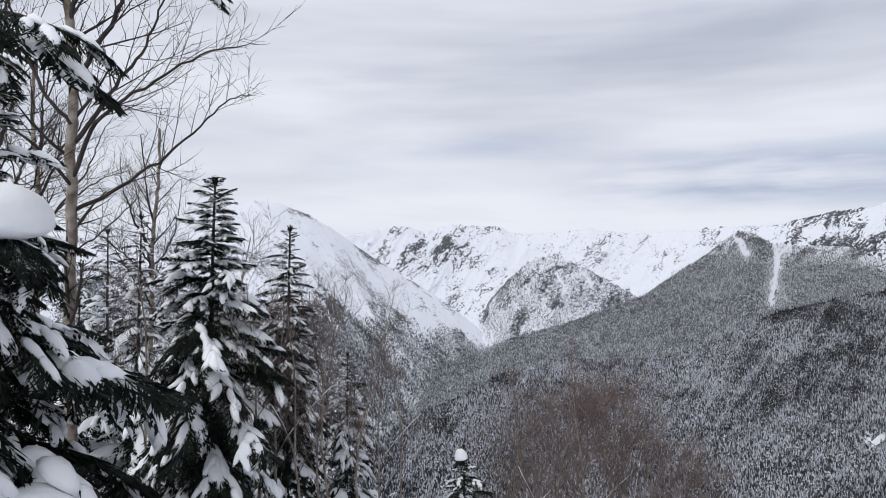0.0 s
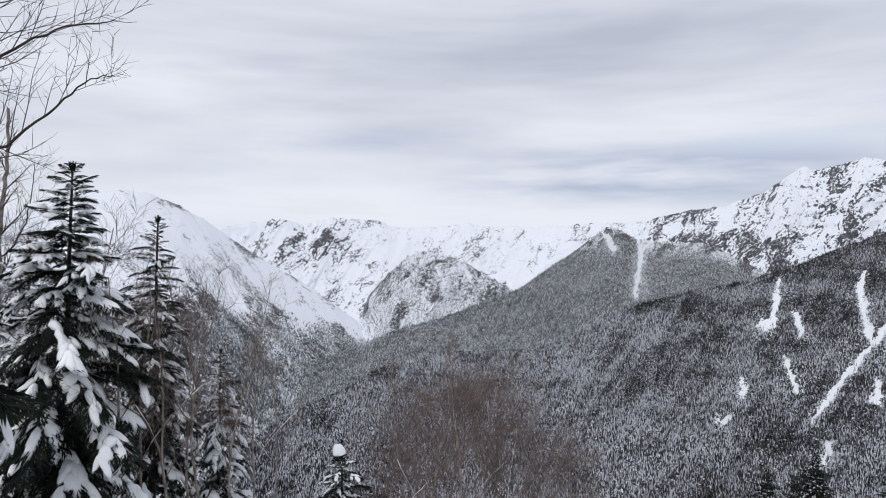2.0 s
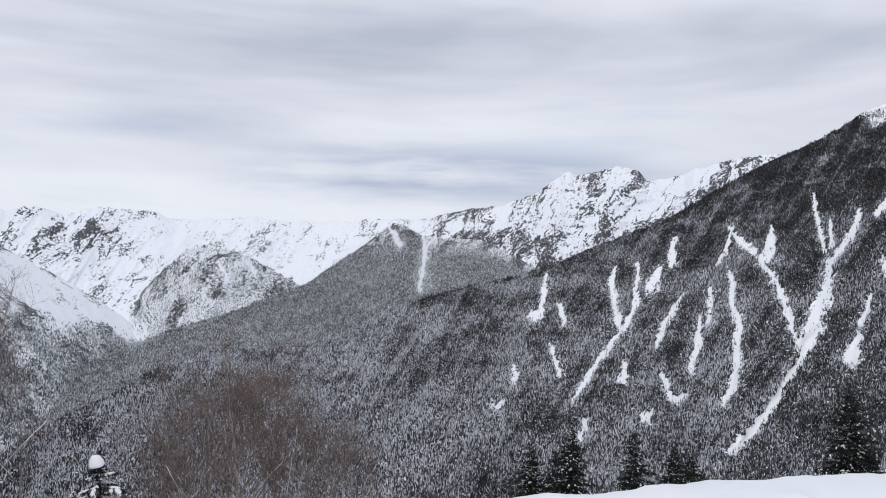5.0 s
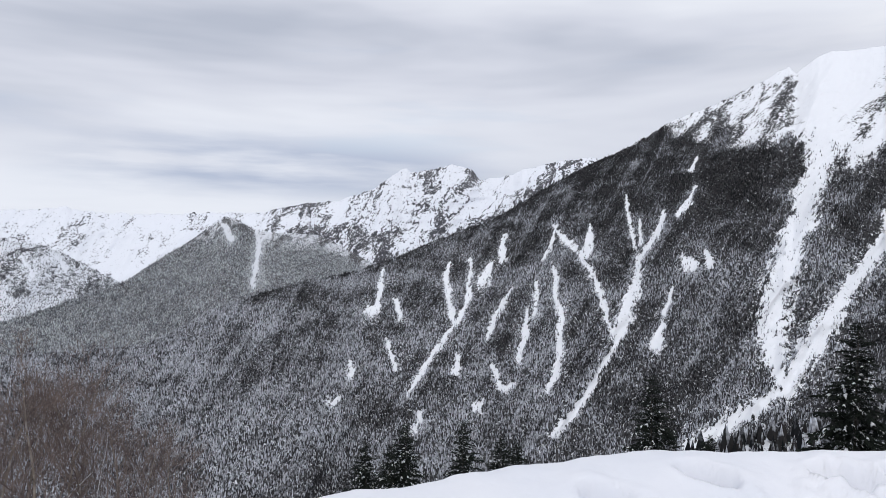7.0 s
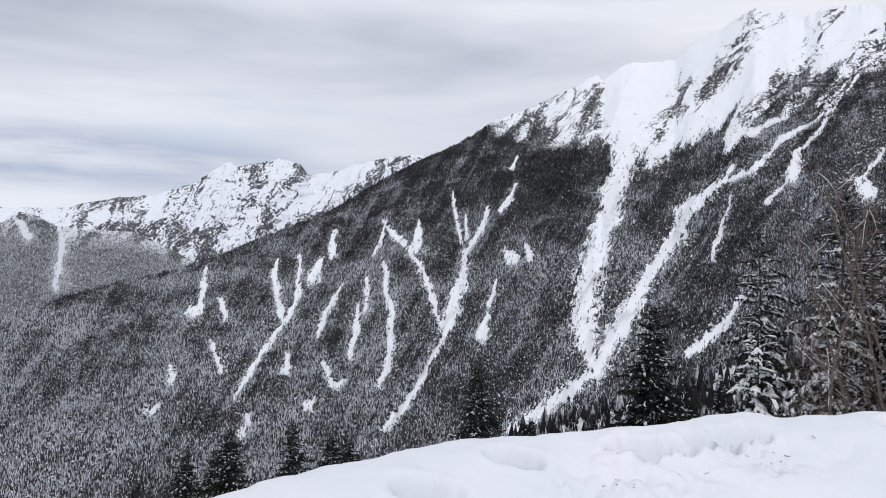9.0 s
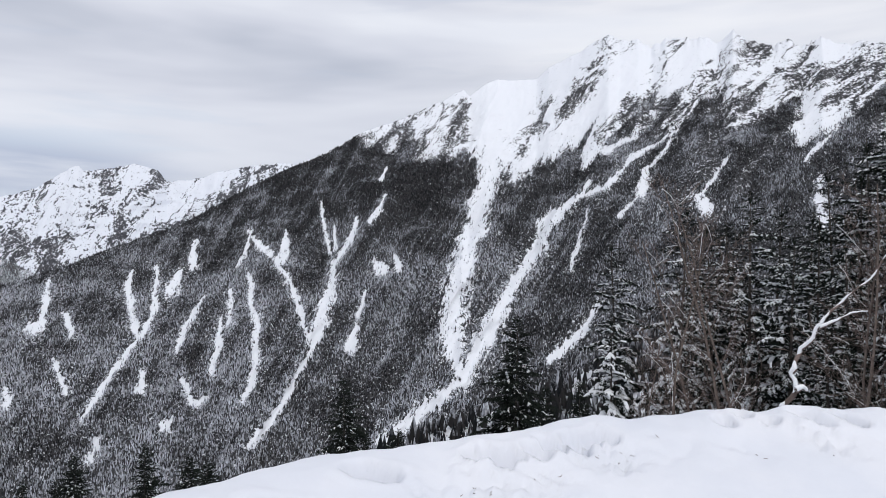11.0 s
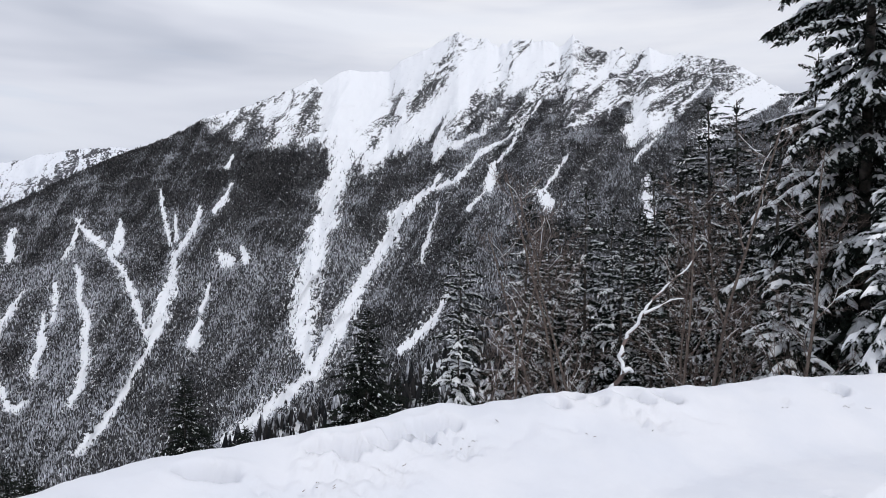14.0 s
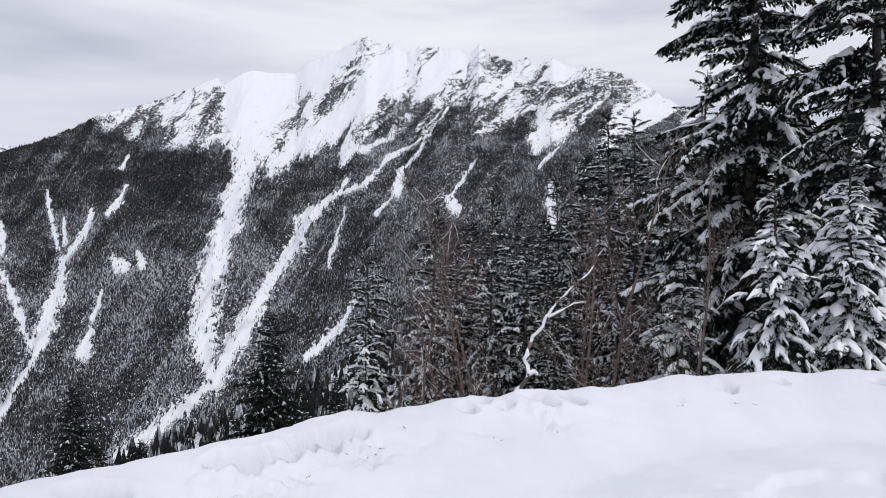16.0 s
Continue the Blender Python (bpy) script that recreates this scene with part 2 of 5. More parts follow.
def mesh_of(name, verts, faces, mat, smooth=True, values=None):
    """A mesh from arrays: verts (n, 3), faces (m, 3 or 4); values: named point values."""
    me = bpy.data.meshes.new(name)
    verts, faces = np.asarray(verts, np.float32), np.asarray(faces, np.int32)
    k = faces.shape[1]
    me.vertices.add(len(verts))
    me.vertices.foreach_set("co", verts.ravel())
    me.loops.add(faces.size)
    me.loops.foreach_set("vertex_index", faces.ravel())
    me.polygons.add(len(faces))
    me.polygons.foreach_set("loop_start", np.arange(len(faces), dtype=np.int32) * k)
    me.polygons.foreach_set("use_smooth", np.full(len(faces), smooth))
    me.materials.append(mat)
    for key, v in (values or {}).items():
        me.attributes.new(key, "FLOAT", "POINT").data.foreach_set("value", np.asarray(v, np.float32).ravel())
    me.update(calc_edges=True)
    me.validate()
    return me


def part(name, me, parent, label=""):
    ob = new(name, me)
    ob.parent = parent
    return tagged(ob, label)


def grid_faces(rows, cols):
    i = np.arange(rows - 1)[:, None] * cols + np.arange(cols - 1)[None, :]
    return np.stack([i, i + 1, i + cols + 1, i + cols], -1).reshape(-1, 4)


def place_at(az, el, d):
    """The point at a bearing and a height angle from the lookout, d metres off on the level."""
    a, e = np.radians(az), np.radians(el)
    return np.stack(np.broadcast_arrays(d * np.sin(a), d * np.cos(a), EYE + d * np.tan(e)), -1)


# ---- the valley floor and the slope under the lookout: one sheet to the horizon ----
def ground_height(x, y):
    r, az = np.hypot(x, y), np.degrees(np.arctan2(x, y))
    fall = 0.5 * np.maximum(r - 6.5, 0) ** 1.02
    front = ease(-75, -40, az) * (1 - ease(128, 150, az))
    z = -np.minimum(fall, 432) * front
    z = z + (1 - front) * 0.14 * np.maximum(r - 8, 0) * ease(0, 40, r - 8)
    return z + (fbm(x / 9, y / 9, 2.2) - 0.5) * np.clip(r - 9, 0, 60) * 0.05 - 0.06


def build_ground():
    rr = np.concatenate([np.linspace(0, 6, 10)[:-1], np.geomspace(6, 4950, 130)])
    aa = np.radians(np.linspace(0, 360, 241))
    R, A = np.meshgrid(rr, aa, indexing="ij")
    x, y = R * np.sin(A), R * np.cos(A)
    z = np.clip(ground_height(x, y), -450, 330)
    # sinks under the banked snow of the lookout
    z = np.where(R < 12, np.minimum(z, 0) - 0.5 * (1 - ease(8, 12, R)), z)
    me = mesh_of("ground", np.stack([x, y, z], -1).reshape(-1, 3), grid_faces(*R.shape), SNOW)
    return tagged(new("ground", me), "snow-covered mountainside falling into the valley", "ground", kind="structure")


build_ground()


# ---- mountains ----
CHUTES = []


def chute(width, *knots):
    """A treeless snow runnel: bearings and height angles of its middle line, and its half width, all in degrees."""
    n = len(knots)
    share = [0.45] + [1.0] * (n - 2) + [0.7] if n > 2 else [0.55, 1.0]
    CHUTES.extend([(width * share[i], width * share[i + 1], *knots[i], *knots[i + 1]) for i in range(n - 1)])


def chute_cover(az, el, grow=1.0):
    """1 in the middle of a runnel, 0 well outside."""
    wob = fbm(az * 1.3, el * 1.3, 3.3, 4) - 0.5
    wob2 = fbm(az * 5.5 - el * 2.0, el * 2.4, 8.1, 2) - 0.5
    wob3 = fbm(az * 13.0 - el * 5.0, el * 5.0, 1.7, 2) - 0.5
    best = np.zeros(np.shape(az))
    x, y = az + wob * 0.5 + wob2 * 0.12, el + wob2 * 0.15
    swell = 0.5 + 1.05 * fbm(az * 0.9, el * 0.9, 6.6, 3)
    for w0, w1, a0, e0, a1, e1 in CHUTES:
        near = (az > min(a0, a1) - 3) & (az < max(a0, a1) + 3)
        if not near.any():
            continue
        dx, dy = a1 - a0, e1 - e0
        s = np.clip(((x[near] - a0) * dx + (y[near] - e0) * dy) / (dx * dx + dy * dy + 1e-9), 0, 1)
        d = np.hypot(x[near] - a0 - s * dx, y[near] - e0 - s * dy)
        w = (w0 + (w1 - w0) * s) * swell[near] * 0.86 * grow + 0.12 * (grow - 1)
        best[near] = np.maximum(best[near], 1 - ease(0.35, 1.5, d / w + 1.5 * wob2[near] + 0.8 * wob3[near]))
    return best


# the great couloir of the right-hand mountain and its branch
chute(1.45, (70.2, 16.0), (69.4, 13.5), (68.2, 10.6), (68.4, 7.5), (67.8, 5.2))
chute(1.1, (68.5, 8.4), (67.5, 4.2), (66.5, 1.0), (65.8, -1.8))
chute(1.0, (66.7, 1.8), (65.6, -2.6), (65.2, -5.8), (65.5, -7.8))
chute(0.5, (65.2, -5.0), (65.4, -7.0), (65.8, -9.4))
chute(0.35, (76.3, 6.2), (74.9, 4.6))
chute(0.65, (74.9, 4.6), (72.9, 3.0), (72.0, 0.6), (70.2, -2.1))
chute(0.85, (70.2, -2.1), (68.2, -5.8), (66.2, -9.9))
chute(0.6, (66.2, -9.9), (63.9, -11.6), (62.1, -12.9), (59.5, -14.7))
chute(0.95, (80.9, 15.6), (77.7, 12.9), (74.6, 10.5), (72.4, 8.7), (70.2, 6.8))
chute(0.22, (82.8, 9.9), (79.6, 8.0), (77.3, 5.7), (75.5, 5.0))
chute(0.35, (79.6, 9.6), (77.4, 8.6))
chute(0.28, (75.4, 1.6), (74.8, -0.7))
chute(0.4, (77.1, -3.4), (75.3, -6.2), (73.2, -8.0))
chute(0.6, (80.6, 7.0), (80.2, 5.2))
chute(0.5, (84.3, 4.8), (85.0, 3.9))
chute(0.4, (92.6, 5.9), (92.8, 2.9))
chute(0.2, (82.6, 9.3), (80.6, 7.0))
chute(0.16, (80.2, 5.2), (78.5, 3.4))
chute(0.18, (86.6, 8.0), (85.4, 6.2), (84.4, 4.8))
chute(0.2, (93.2, 8.9), (91.7, 7.4))
chute(0.15, (76.2, 4.0), (75.4, 1.6))
# the runnels of its forest face
chute(0.26, (35.25, -1.9), (35.0, -3.8), (34.9, -5.2))
chute(0.55, (34.9, -4.8), (34.4, -5.3))
chute(0.3, (36.2, -4.2), (36.9, -5.8))
chute(0.25, (35.7, -7.4), (36.4, -9.7))
chute(0.27, (40.6, -1.2), (40.4, -3.0), (40.8, -4.8), (41.1, -6.2))
chute(0.2, (41.1, -6.2), (40.0, -7.8), (38.3, -10.5), (37.4, -11.9))
chute(0.24, (42.4, -0.9), (42.3, -3.7), (41.5, -6.0))
chute(0.45, (43.8, -1.3), (43.4, -2.7))
chute(0.28, (45.1, 1.1), (45.0, -0.8))
chute(0.24, (45.7, -3.1), (44.6, -5.2), (43.8, -7.3))
chute(0.22, (47.7, -2.6), (47.6, -5.3))
chute(0.34, (47.0, -4.7), (46.9, -6.7), (46.4, -9.0))
chute(0.18, (49.2, 2.0), (48.8, 0.1), (48.1, -0.8))
chute(0.28, (49.1, -1.4), (49.3, -3.0), (49.8, -5.7), (49.6, -8.4), (49.2, -10.2), (48.6, -11.2))
chute(0.24, (49.0, 2.0), (49.9, 0.8), (51.0, 0.0), (52.2, -2.0), (53.1, -4.3), (53.7, -6.7))
chute(0.36, (51.9, 2.0), (51.7, -0.3))
chute(0.18, (54.5, 4.5), (54.9, 2.0), (55.4, 0.3))
chute(0.36, (57.5, 3.2), (56.9, 1.2), (55.8, -0.6))
chute(0.25, (55.6, 2.5), (55.8, 0.7))
chute(0.42, (55.8, -0.6), (55.2, -3.3), (54.4, -6.0), (53.8, -7.8))
chute(0.3, (53.8, -7.8), (52.3, -10.5), (50.6, -13.2), (49.2, -14.6))
chute(0.24, (59.7, 5.1), (59.1, 3.6), (58.5, 2.9))
chute(0.22, (58.2, -2.7), (57.6, -4.9))
chute(0.42, (57.6, -5.4), (57.0, -7.4))
chute(0.55, (59.0, -0.5), (59.4, -0.9))
chute(0.35, (60.6, 0.0), (61.0, -0.8))
chute(0.3, (44.2, -9.3), (44.9, -10.8), (45.4, -11.2), (46.1, -10.8))
chute(0.4, (43.4, -12.4), (43.1, -12.7))
chute(0.4, (38.5, -13.2), (38.1, -14.5))
chute(0.3, (41.4, -8.7), (41.3, -10.0))
chute(0.3, (32.8, -9.2), (32.7, -10.5))
chute(0.3, (31.8, -12.2), (31.4, -12.5))
chute(0.18, (59.8, 7.3), (59.4, 6.3))
chute(0.22, (0.3, -4.2), (1.5, -5.5), (2.7, -6.9))
chute(0.6, (1.2, -4.6), (2.3, -5.7), (3.4, -6.8))
# the chute of the middle mountain, and the torrent beds below the far cirque
chute(0.24, (25.3, 1.3), (25.5, -0.1), (25.4, -1.5), (25.1, -3.3))
chute(0.2, (22.5, 1.8), (23.4, 0.3))
chute(0.16, (26.3, 1.1), (25.5, 0.1))
chute(0.16, (9.3, -1.2), (9.9, -2.6))
chute(0.16, (11.3, -1.2), (12.0, -2.2))


def blend_knots(knots, az):
    """Heights and distances between knots (bearing, height angle, distance), eased."""
    k = np.array(knots, float)
    e, d = np.interp(az, k[:, 0], k[:, 1]), np.interp(az, k[:, 0], k[:, 2])
    step = az[1] - az[0]
    n = max(1, int(2.5 / step))
    d = np.convolve(np.pad(d, n, mode="edge"), np.ones(2 * n + 1) / (2 * n + 1), mode="valid")
    return e, d


def mountain(name, label, crest, foot, cols, rows, mat, relief, lean, jag, rock_rule, profile=1.15, seed=0.0):
    """A mountain from its crest line down to its foot, its near face cut by spurs and gullies, with a far side.
    Returns the object and what the forest needs of the near face."""
    az = np.linspace(crest[0][0], crest[-1][0], cols)
    ce, cd = blend_knots(crest, az)
    zf, fd = blend_knots(foot, az)
    spikes = (jag(az) if callable(jag) else jag) * (0.7 * fbm(az * 1.7, seed, 0.3, 5, 0.6) - 0.35 + 0.8 * ridged(az * 2.6, seed + 3.1, 4, 0.65) - 0.4)
    w = np.linspace(0, 1, rows)[:, None]
    zc = EYE + cd * np.tan(np.radians(ce))
    d = fd + (cd - fd) * w
    z = zf + (zc - zf) * w ** profile + cd * np.radians(spikes) * ease(0.93, 1.0, w) ** 1.3
    zc = z[-1]
    el = np.degrees(np.arctan2(z - EYE, d))
    A = np.broadcast_to(az, d.shape)
    # spurs run down the face, aslant by 'lean'
    s = (A + lean * (ce - el))
    wide = np.radians(1) * cd.mean()
    cut = ridged(s * wide / 420 + seed, el * wide / 1500 + seed, 5, 0.55)
    fine = ridged(s * wide / 90 + seed, el * wide / 110, 4, 0.6)
    swell = np.sin(np.pi * np.clip(w * 1.02, 0, 1)) ** 0.6
    grow = 1 - (relief * (cut - 0.45) * swell + relief * 0.22 * (fine - 0.5) * ease(0, 0.1, 1 - w)) / d
    grow = grow * (1 + 6.0 * chute_cover(A, el) / d)
    front = np.stack([d * grow * np.sin(np.radians(A)), d * grow * np.cos(np.radians(A)), EYE + (z - EYE) * grow], -1)
    rock = rock_rule(A, el, ce[None, :] + 0 * el, cut, s)
    rock = rock * (1 - 0.92 * chute_cover(A, el)) - 0.12 * chute_cover(A, el, 2.0) + 0.30 * chute_cover(A, el) * ease(0.45, 0.75, fbm(A * 2.2, el * 1.1, 7.7, 4)) * (1 - ease(7, 10, el))
    # far side
    nb = 14
    q = np.linspace(0, 1, nb + 1)[1:, None]
    db = np.minimum(cd * (1 + 0.3 * q), 4960)
    zb = zc - (zc - zf + 20) * q ** 0.9
    back = np.stack([db * np.sin(np.radians(az)), db * np.cos(np.radians(az)), zb], -1)
    verts = np.concatenate([front, back]).reshape(-1, 3)
    rk = np.concatenate([rock, np.zeros(back.shape[:2]) + 0.1]).ravel()
    me = mesh_of(name, verts, grid_faces(rows + nb, cols), mat, values={"rock": rk})
    ob = tagged(new(name, me), label, "mountain", kind="structure")
    return ob, (front, A, el, ce[None, :] + 0 * el, s)


def forest(name, label, face, density, rule, height, mat, frost, seed, sides=6, lump=1.0, streak=0.45, rim=0.0, spread=0.17, tipped=0.28):
    """Conifers scattered over a mountain's near face: one per 1/density square metres where rule() is 1."""
    P, A, el, top, s = face
    rng = np.random.default_rng(seed)
    a, b = P[:-1, 1:] - P[:-1, :-1], P[1:, :-1] - P[:-1, :-1]
    area = np.linalg.norm(np.cross(a, b), axis=-1)
    cover = np.clip(rule(A, el, top, s), 0, 1) 
    wgt = (area * cover[:-1, :-1]).ravel()
    n = rng.poisson(wgt * density)
    idx = np.repeat(np.arange(len(n)), n)
    i, j = np.divmod(idx, area.shape[1])
    u, v = rng.random(len(idx))[:, None], rng.random(len(idx))[:, None]
    base = P[i, j] * (1 - u) * (1 - v) + P[i, j + 1] * u * (1 - v) + P[i + 1, j] * (1 - u) * v + P[i + 1, j + 1] * u * v
    own_az, own_el = np.degrees(np.arctan2(base[:, 0], base[:, 1])), np.degrees(np.arctan2(base[:, 2] - EYE, np.hypot(base[:, 0], base[:, 1])))
    keep = rng.random(len(idx)) > chute_cover(own_az, own_el) ** 0.55 * 0.985
    base = base[keep]
    halo = chute_cover(own_az[keep], own_el[keep], 2.4)
    i, j = i[keep], j[keep]
    stay = rng.random(len(base)) > 0.35 * halo
    base, halo, i, j = base[stay], halo[stay], i[stay], j[stay]
    n = len(base)
    h = height * (0.5 + 0.8 * rng.random(n) ** 1.3)
    r = h * (0.15 + 0.10 * rng.random(n)) * lump
    t = np.linspace(0, 2 * np.pi, sides, endpoint=False)[None, :] + rng.random(n)[:, None] * 6
    rr = r[:, None] * (0.65 + 0.6 * rng.random((n, sides)))
    low = np.stack([base[:, :1] + rr * np.cos(t), base[:, 1:2] + rr * np.sin(t), base[:, 2:] + h[:, None] * (0.05 + 0.18 * rng.random((n, sides)))], -1)
    tip = base + np.stack([rng.normal(0, 0.03, n) * h, rng.normal(0, 0.03, n) * h, h], -1)
    verts = np.concatenate([low, tip[:, None, :]], 1)
    k = sides + 1
    o = (np.arange(n) * k)[:, None]
    q = np.arange(sides)
    f = np.stack([o + q, o + (q + 1) % sides, o + sides + 0 * q], -1).reshape(-1, 3)
    patch = fbm(base[:, 0] / 90, base[:, 2] / 60, base[:, 1] / 90, 3)
    clump = fbm(base[:, 0] / 16, base[:, 2] / 13, base[:, 1] / 16, 2) - 0.5
    st, ev = s[i, j], el[i, j]
    gully = ridged(st * 0.8, ev * 0.18, 4, 0.6) - 0.55
    flow = ridged(st * 1.6 + 9, ev * 0.22, 4, 0.65) - 0.5
    own = 0.30 * halo + 0.55 * clump + frost(np.degrees(np.arctan2(base[:, 0], base[:, 1])), base[:, 2], patch) + streak * gully + 0.7 * streak * flow - rim * (1 - ease(0.0, 1.3, (top - el)[i, j])) + rng.normal(0, spread, n)
    fr = own[:, None] + np.concatenate([np.full((n, sides), -tipped), np.full((n, 1), tipped * 1.25)], 1) + rng.normal(0, 0.14, (n, k))
    me = mesh_of(name, verts.reshape(-1, 3), f, mat, smooth=False, values={"frost": fr.ravel()})
    return tagged(new(name, me), label, "forest", kind="stuff")


def treeline(az):
    """Height angle of the upper edge of the forest on the right-hand mountain."""
    k = np.array([(-10, 20), (50, 20), (53, 7.6), (56.5, 9.0), (60, 8.6), (62.7, 8.0), (66.4, 8.6), (70.5, 7.2), (73.8, 8.3), (78.3, 9.6), (81.9, 10.8), (88.8, 11.2), (92.8, 9.6), (97, 10.6), (118, 8)])
    return np.interp(az, k[:, 0], k[:, 1])


def wood_edge(A, el, s):
    """Over 0 above the forest's upper edge: slanting tongues of trees between white gullies in the east."""
    east = ease(72, 77, A)
    tongue = ridged(s * 0.42 + 3.4, el * 0.10, 3, 0.5) - 0.5
    return el - treeline(A) - (fbm(A * 1.2, el * 1.2, 4.4, 4) - 0.5) * 2.5 - np.minimum((2.0 + 6.0 * east) * tongue, 1.6)


def snow_lines(A, el, s):
    """Narrow treeless strips running aslant down the upper forest of the great mountain."""
    return ease(0.70, 0.84, ridged(s * 0.62 + 5, el * 0.13, 3, 0.5) + 0.3 * (fbm(A * 2, el * 2, 9.0, 3) - 0.5)) * ease(73, 78, A) * ease(0.0, 4.0, el)


# the great mountain across the gorge, forest below and crags above
def blob(A, el, a, e, wide, high):
    return np.exp(-((A - a) / wide) ** 2 - ((el - e) / high) ** 2)


def crag_rock(A, el, top, cut, s):
    high = ease(-0.5, 0.7, wood_edge(A, el, s))
    pat = crags(s, el, 1.0, 3.0)
    # the broken crest in the east, the cliff beside the couloir, outcrops down the two white ramps
    share = 0.18 + 0.20 * ease(79, 83, A) * (1 - 0.7 * ease(93, 97, A)) * ease(0, 2, 17.2 - el) - 0.16 * ease(66.2, 67, A) * (1 - ease(72, 74, A)) - 0.08 * (1 - ease(50, 60, A))
    for a, e in ((75.6, 13.2), (74.0, 11.7), (72.4, 10.3), (71.0, 8.7)):
        share = share + 0.42 * blob(A, el, a, e, 0.8, 0.8)
    share = share + 0.22 * ease(54, 57, A) * (1 - ease(63, 65, A)) + 0.95 * blob(A, el, 65.7, 11.0, 1.0, 1.5) + 0.4 * blob(A, el, 66.2, 12.6, 0.5, 0.8) + 0.3 * blob(A, el, 68.7, 12.4, 0.5, 1.2) + 0.35 * blob(A, el, 77.3, 14.8, 1.1, 0.8) + 0.3 * blob(A, el, 73.5, 11.4, 1.4, 1.5)
    share = share + 0.35 * blob(A, el, 79.8, 12.4, 1.2, 1.0) + 0.35 * blob(A, el, 71.5, 8.8, 1.0, 1.1) + 0.2 * blob(A, el, 92.3, 14.0, 1.2, 1.2)
    share = share - 0.40 * blob(A, el, 86.6, 16.0, 1.3, 1.2)
    gloom = ease(-1.5, 3.0, el) * ease(36, 46, A) * (1 - 0.7 * ease(70, 78, A)) - 0.9 * snow_lines(A, el, s)
    return bare(pat, share) * high + (1 - high) * (0.80 + 0.10 * gloom - 0.05 * (1 - ease(18, 36, A)) + 0.25 * (fbm(A * 3, el * 3, 1.0, 3) - 0.5))


def crag_jag(az):
    return 0.10 + 0.18 * ease(52, 56, az) * (1 - ease(66, 67, az)) + 0.55 * ease(72, 80, az) * (1 - 0.6 * ease(95, 99, az))


GREAT_CREST = [(-12, -19, 1000), (-6.1, -15.1, 1050), (-3.9, -13.3, 1150), (-1.1, -12.0, 1250), (1.6, -10.9, 1350), (5.3, -8.9, 1500), (8.5, -8.0, 1600), (12.5, -7.9, 1650), (17.2, -7.7, 1650), (19.7, -6.5, 1700), (22.1, -5.1, 1750), (25.2, -4.0, 1800), (29, -2.9, 1850),
               (32.6, -2.1, 1900), (36.2, -0.9, 1950), (39.4, 0.6, 2000), (44, 2.3, 2050), (48, 4.8, 2100), (51.8, 6.9, 2150)]
GREAT_CREST += [(55.1, 8.3, 2200), (57.6, 9.9, 2250), (61.4, 11.3, 2300), (64.2, 12.6, 2300), (65.4, 13.2, 2300), (66.0, 13.5, 2300), (66.5, 13.0, 2350), (67.9, 14.0, 2400), (68.8, 14.3, 2420), (69.9, 14.2, 2450), (72.0, 14.3, 2450), (72.9, 15.1, 2450), (74.9, 16.0, 2450), (76.5, 16.8, 2450), (77.6, 17.3, 2450),
                (78.5, 16.8, 2420), (79.9, 16.8, 2400), (80.9, 16.2, 2400), (82.0, 16.8, 2400), (83.2, 16.6, 2400), (84.5, 16.7, 2400), (85.7, 16.1, 2400), (86.8, 16.9, 2400), (87.8, 16.1, 2400), (89.4, 15.6, 2400), (90.5, 15.8, 2400), (91.4, 15.2, 2400), (92.8, 15.8, 2400), (93.7, 15.0, 2400), (95.5, 15.1, 2400), (97.3, 14.7, 2400), (99.4, 13.8, 2400), (100.7, 12.9, 2400), (104, 11, 2400), (120, 6, 2300)]
GREAT_FOOT = [(-12, -440, 800), (0, -440, 760), (30, -440, 760), (50, -440, 800), (60, -420, 860), (75, -400, 880), (120, -400, 900)]
great, great_face = mountain("mountain_great", "steep mountain with snow couloirs, dark forest below and crags above", GREAT_CREST, GREAT_FOOT, 1150, 330, ROCKY, 130, 0.75, crag_jag, crag_rock, 1.12, 2.0)


def crag_forest(A, el, top, s):
    base = 1 - ease(-0.4, 0.9, wood_edge(A, el, s))
    thin = ease(0.30, 0.55, fbm(A * 0.7, el * 0.7, 1.2, 4))
    return base * (1 - 0.85 * snow_lines(A, el, s)) * (0.6 + 0.4 * thin) * (el > -20.5) * (el > -17 - 6 * (1 - ease(35, 50, A))) * (1 - 0.8 * ease(103, 107, A))


def great_frost(az, z, patch):
    dark = ease(-60, 90, z) * ease(36, 48, az)
    return 0.43 + 1.3 * (patch - 0.5) - 0.36 * dark * (1 - 0.55 * ease(70, 78, az)) + 0.32 * (1 - ease(14, 44, az))


forest("forest_great", "snow-dusted conifer forest on the steep mountainside", great_face, 0.125, crag_forest, 6.2, FOREST, great_frost, 5, sides=3, rim=0.20, streak=0.75, lump=0.85)


# the wooded mountain with one chute in the middle distance
def wood_rock(A, el, top, cut, s):
    crown = (1 - ease(0.4, 1.7, top - el)) * ease(19, 21.5, A)
    return (1 - crown) * (0.66 + 0.3 * (fbm(A * 6, el * 6, 6.0, 3) - 0.5)) + crown * bare(crags(s, el, 2.0, 5.0), 0.5)


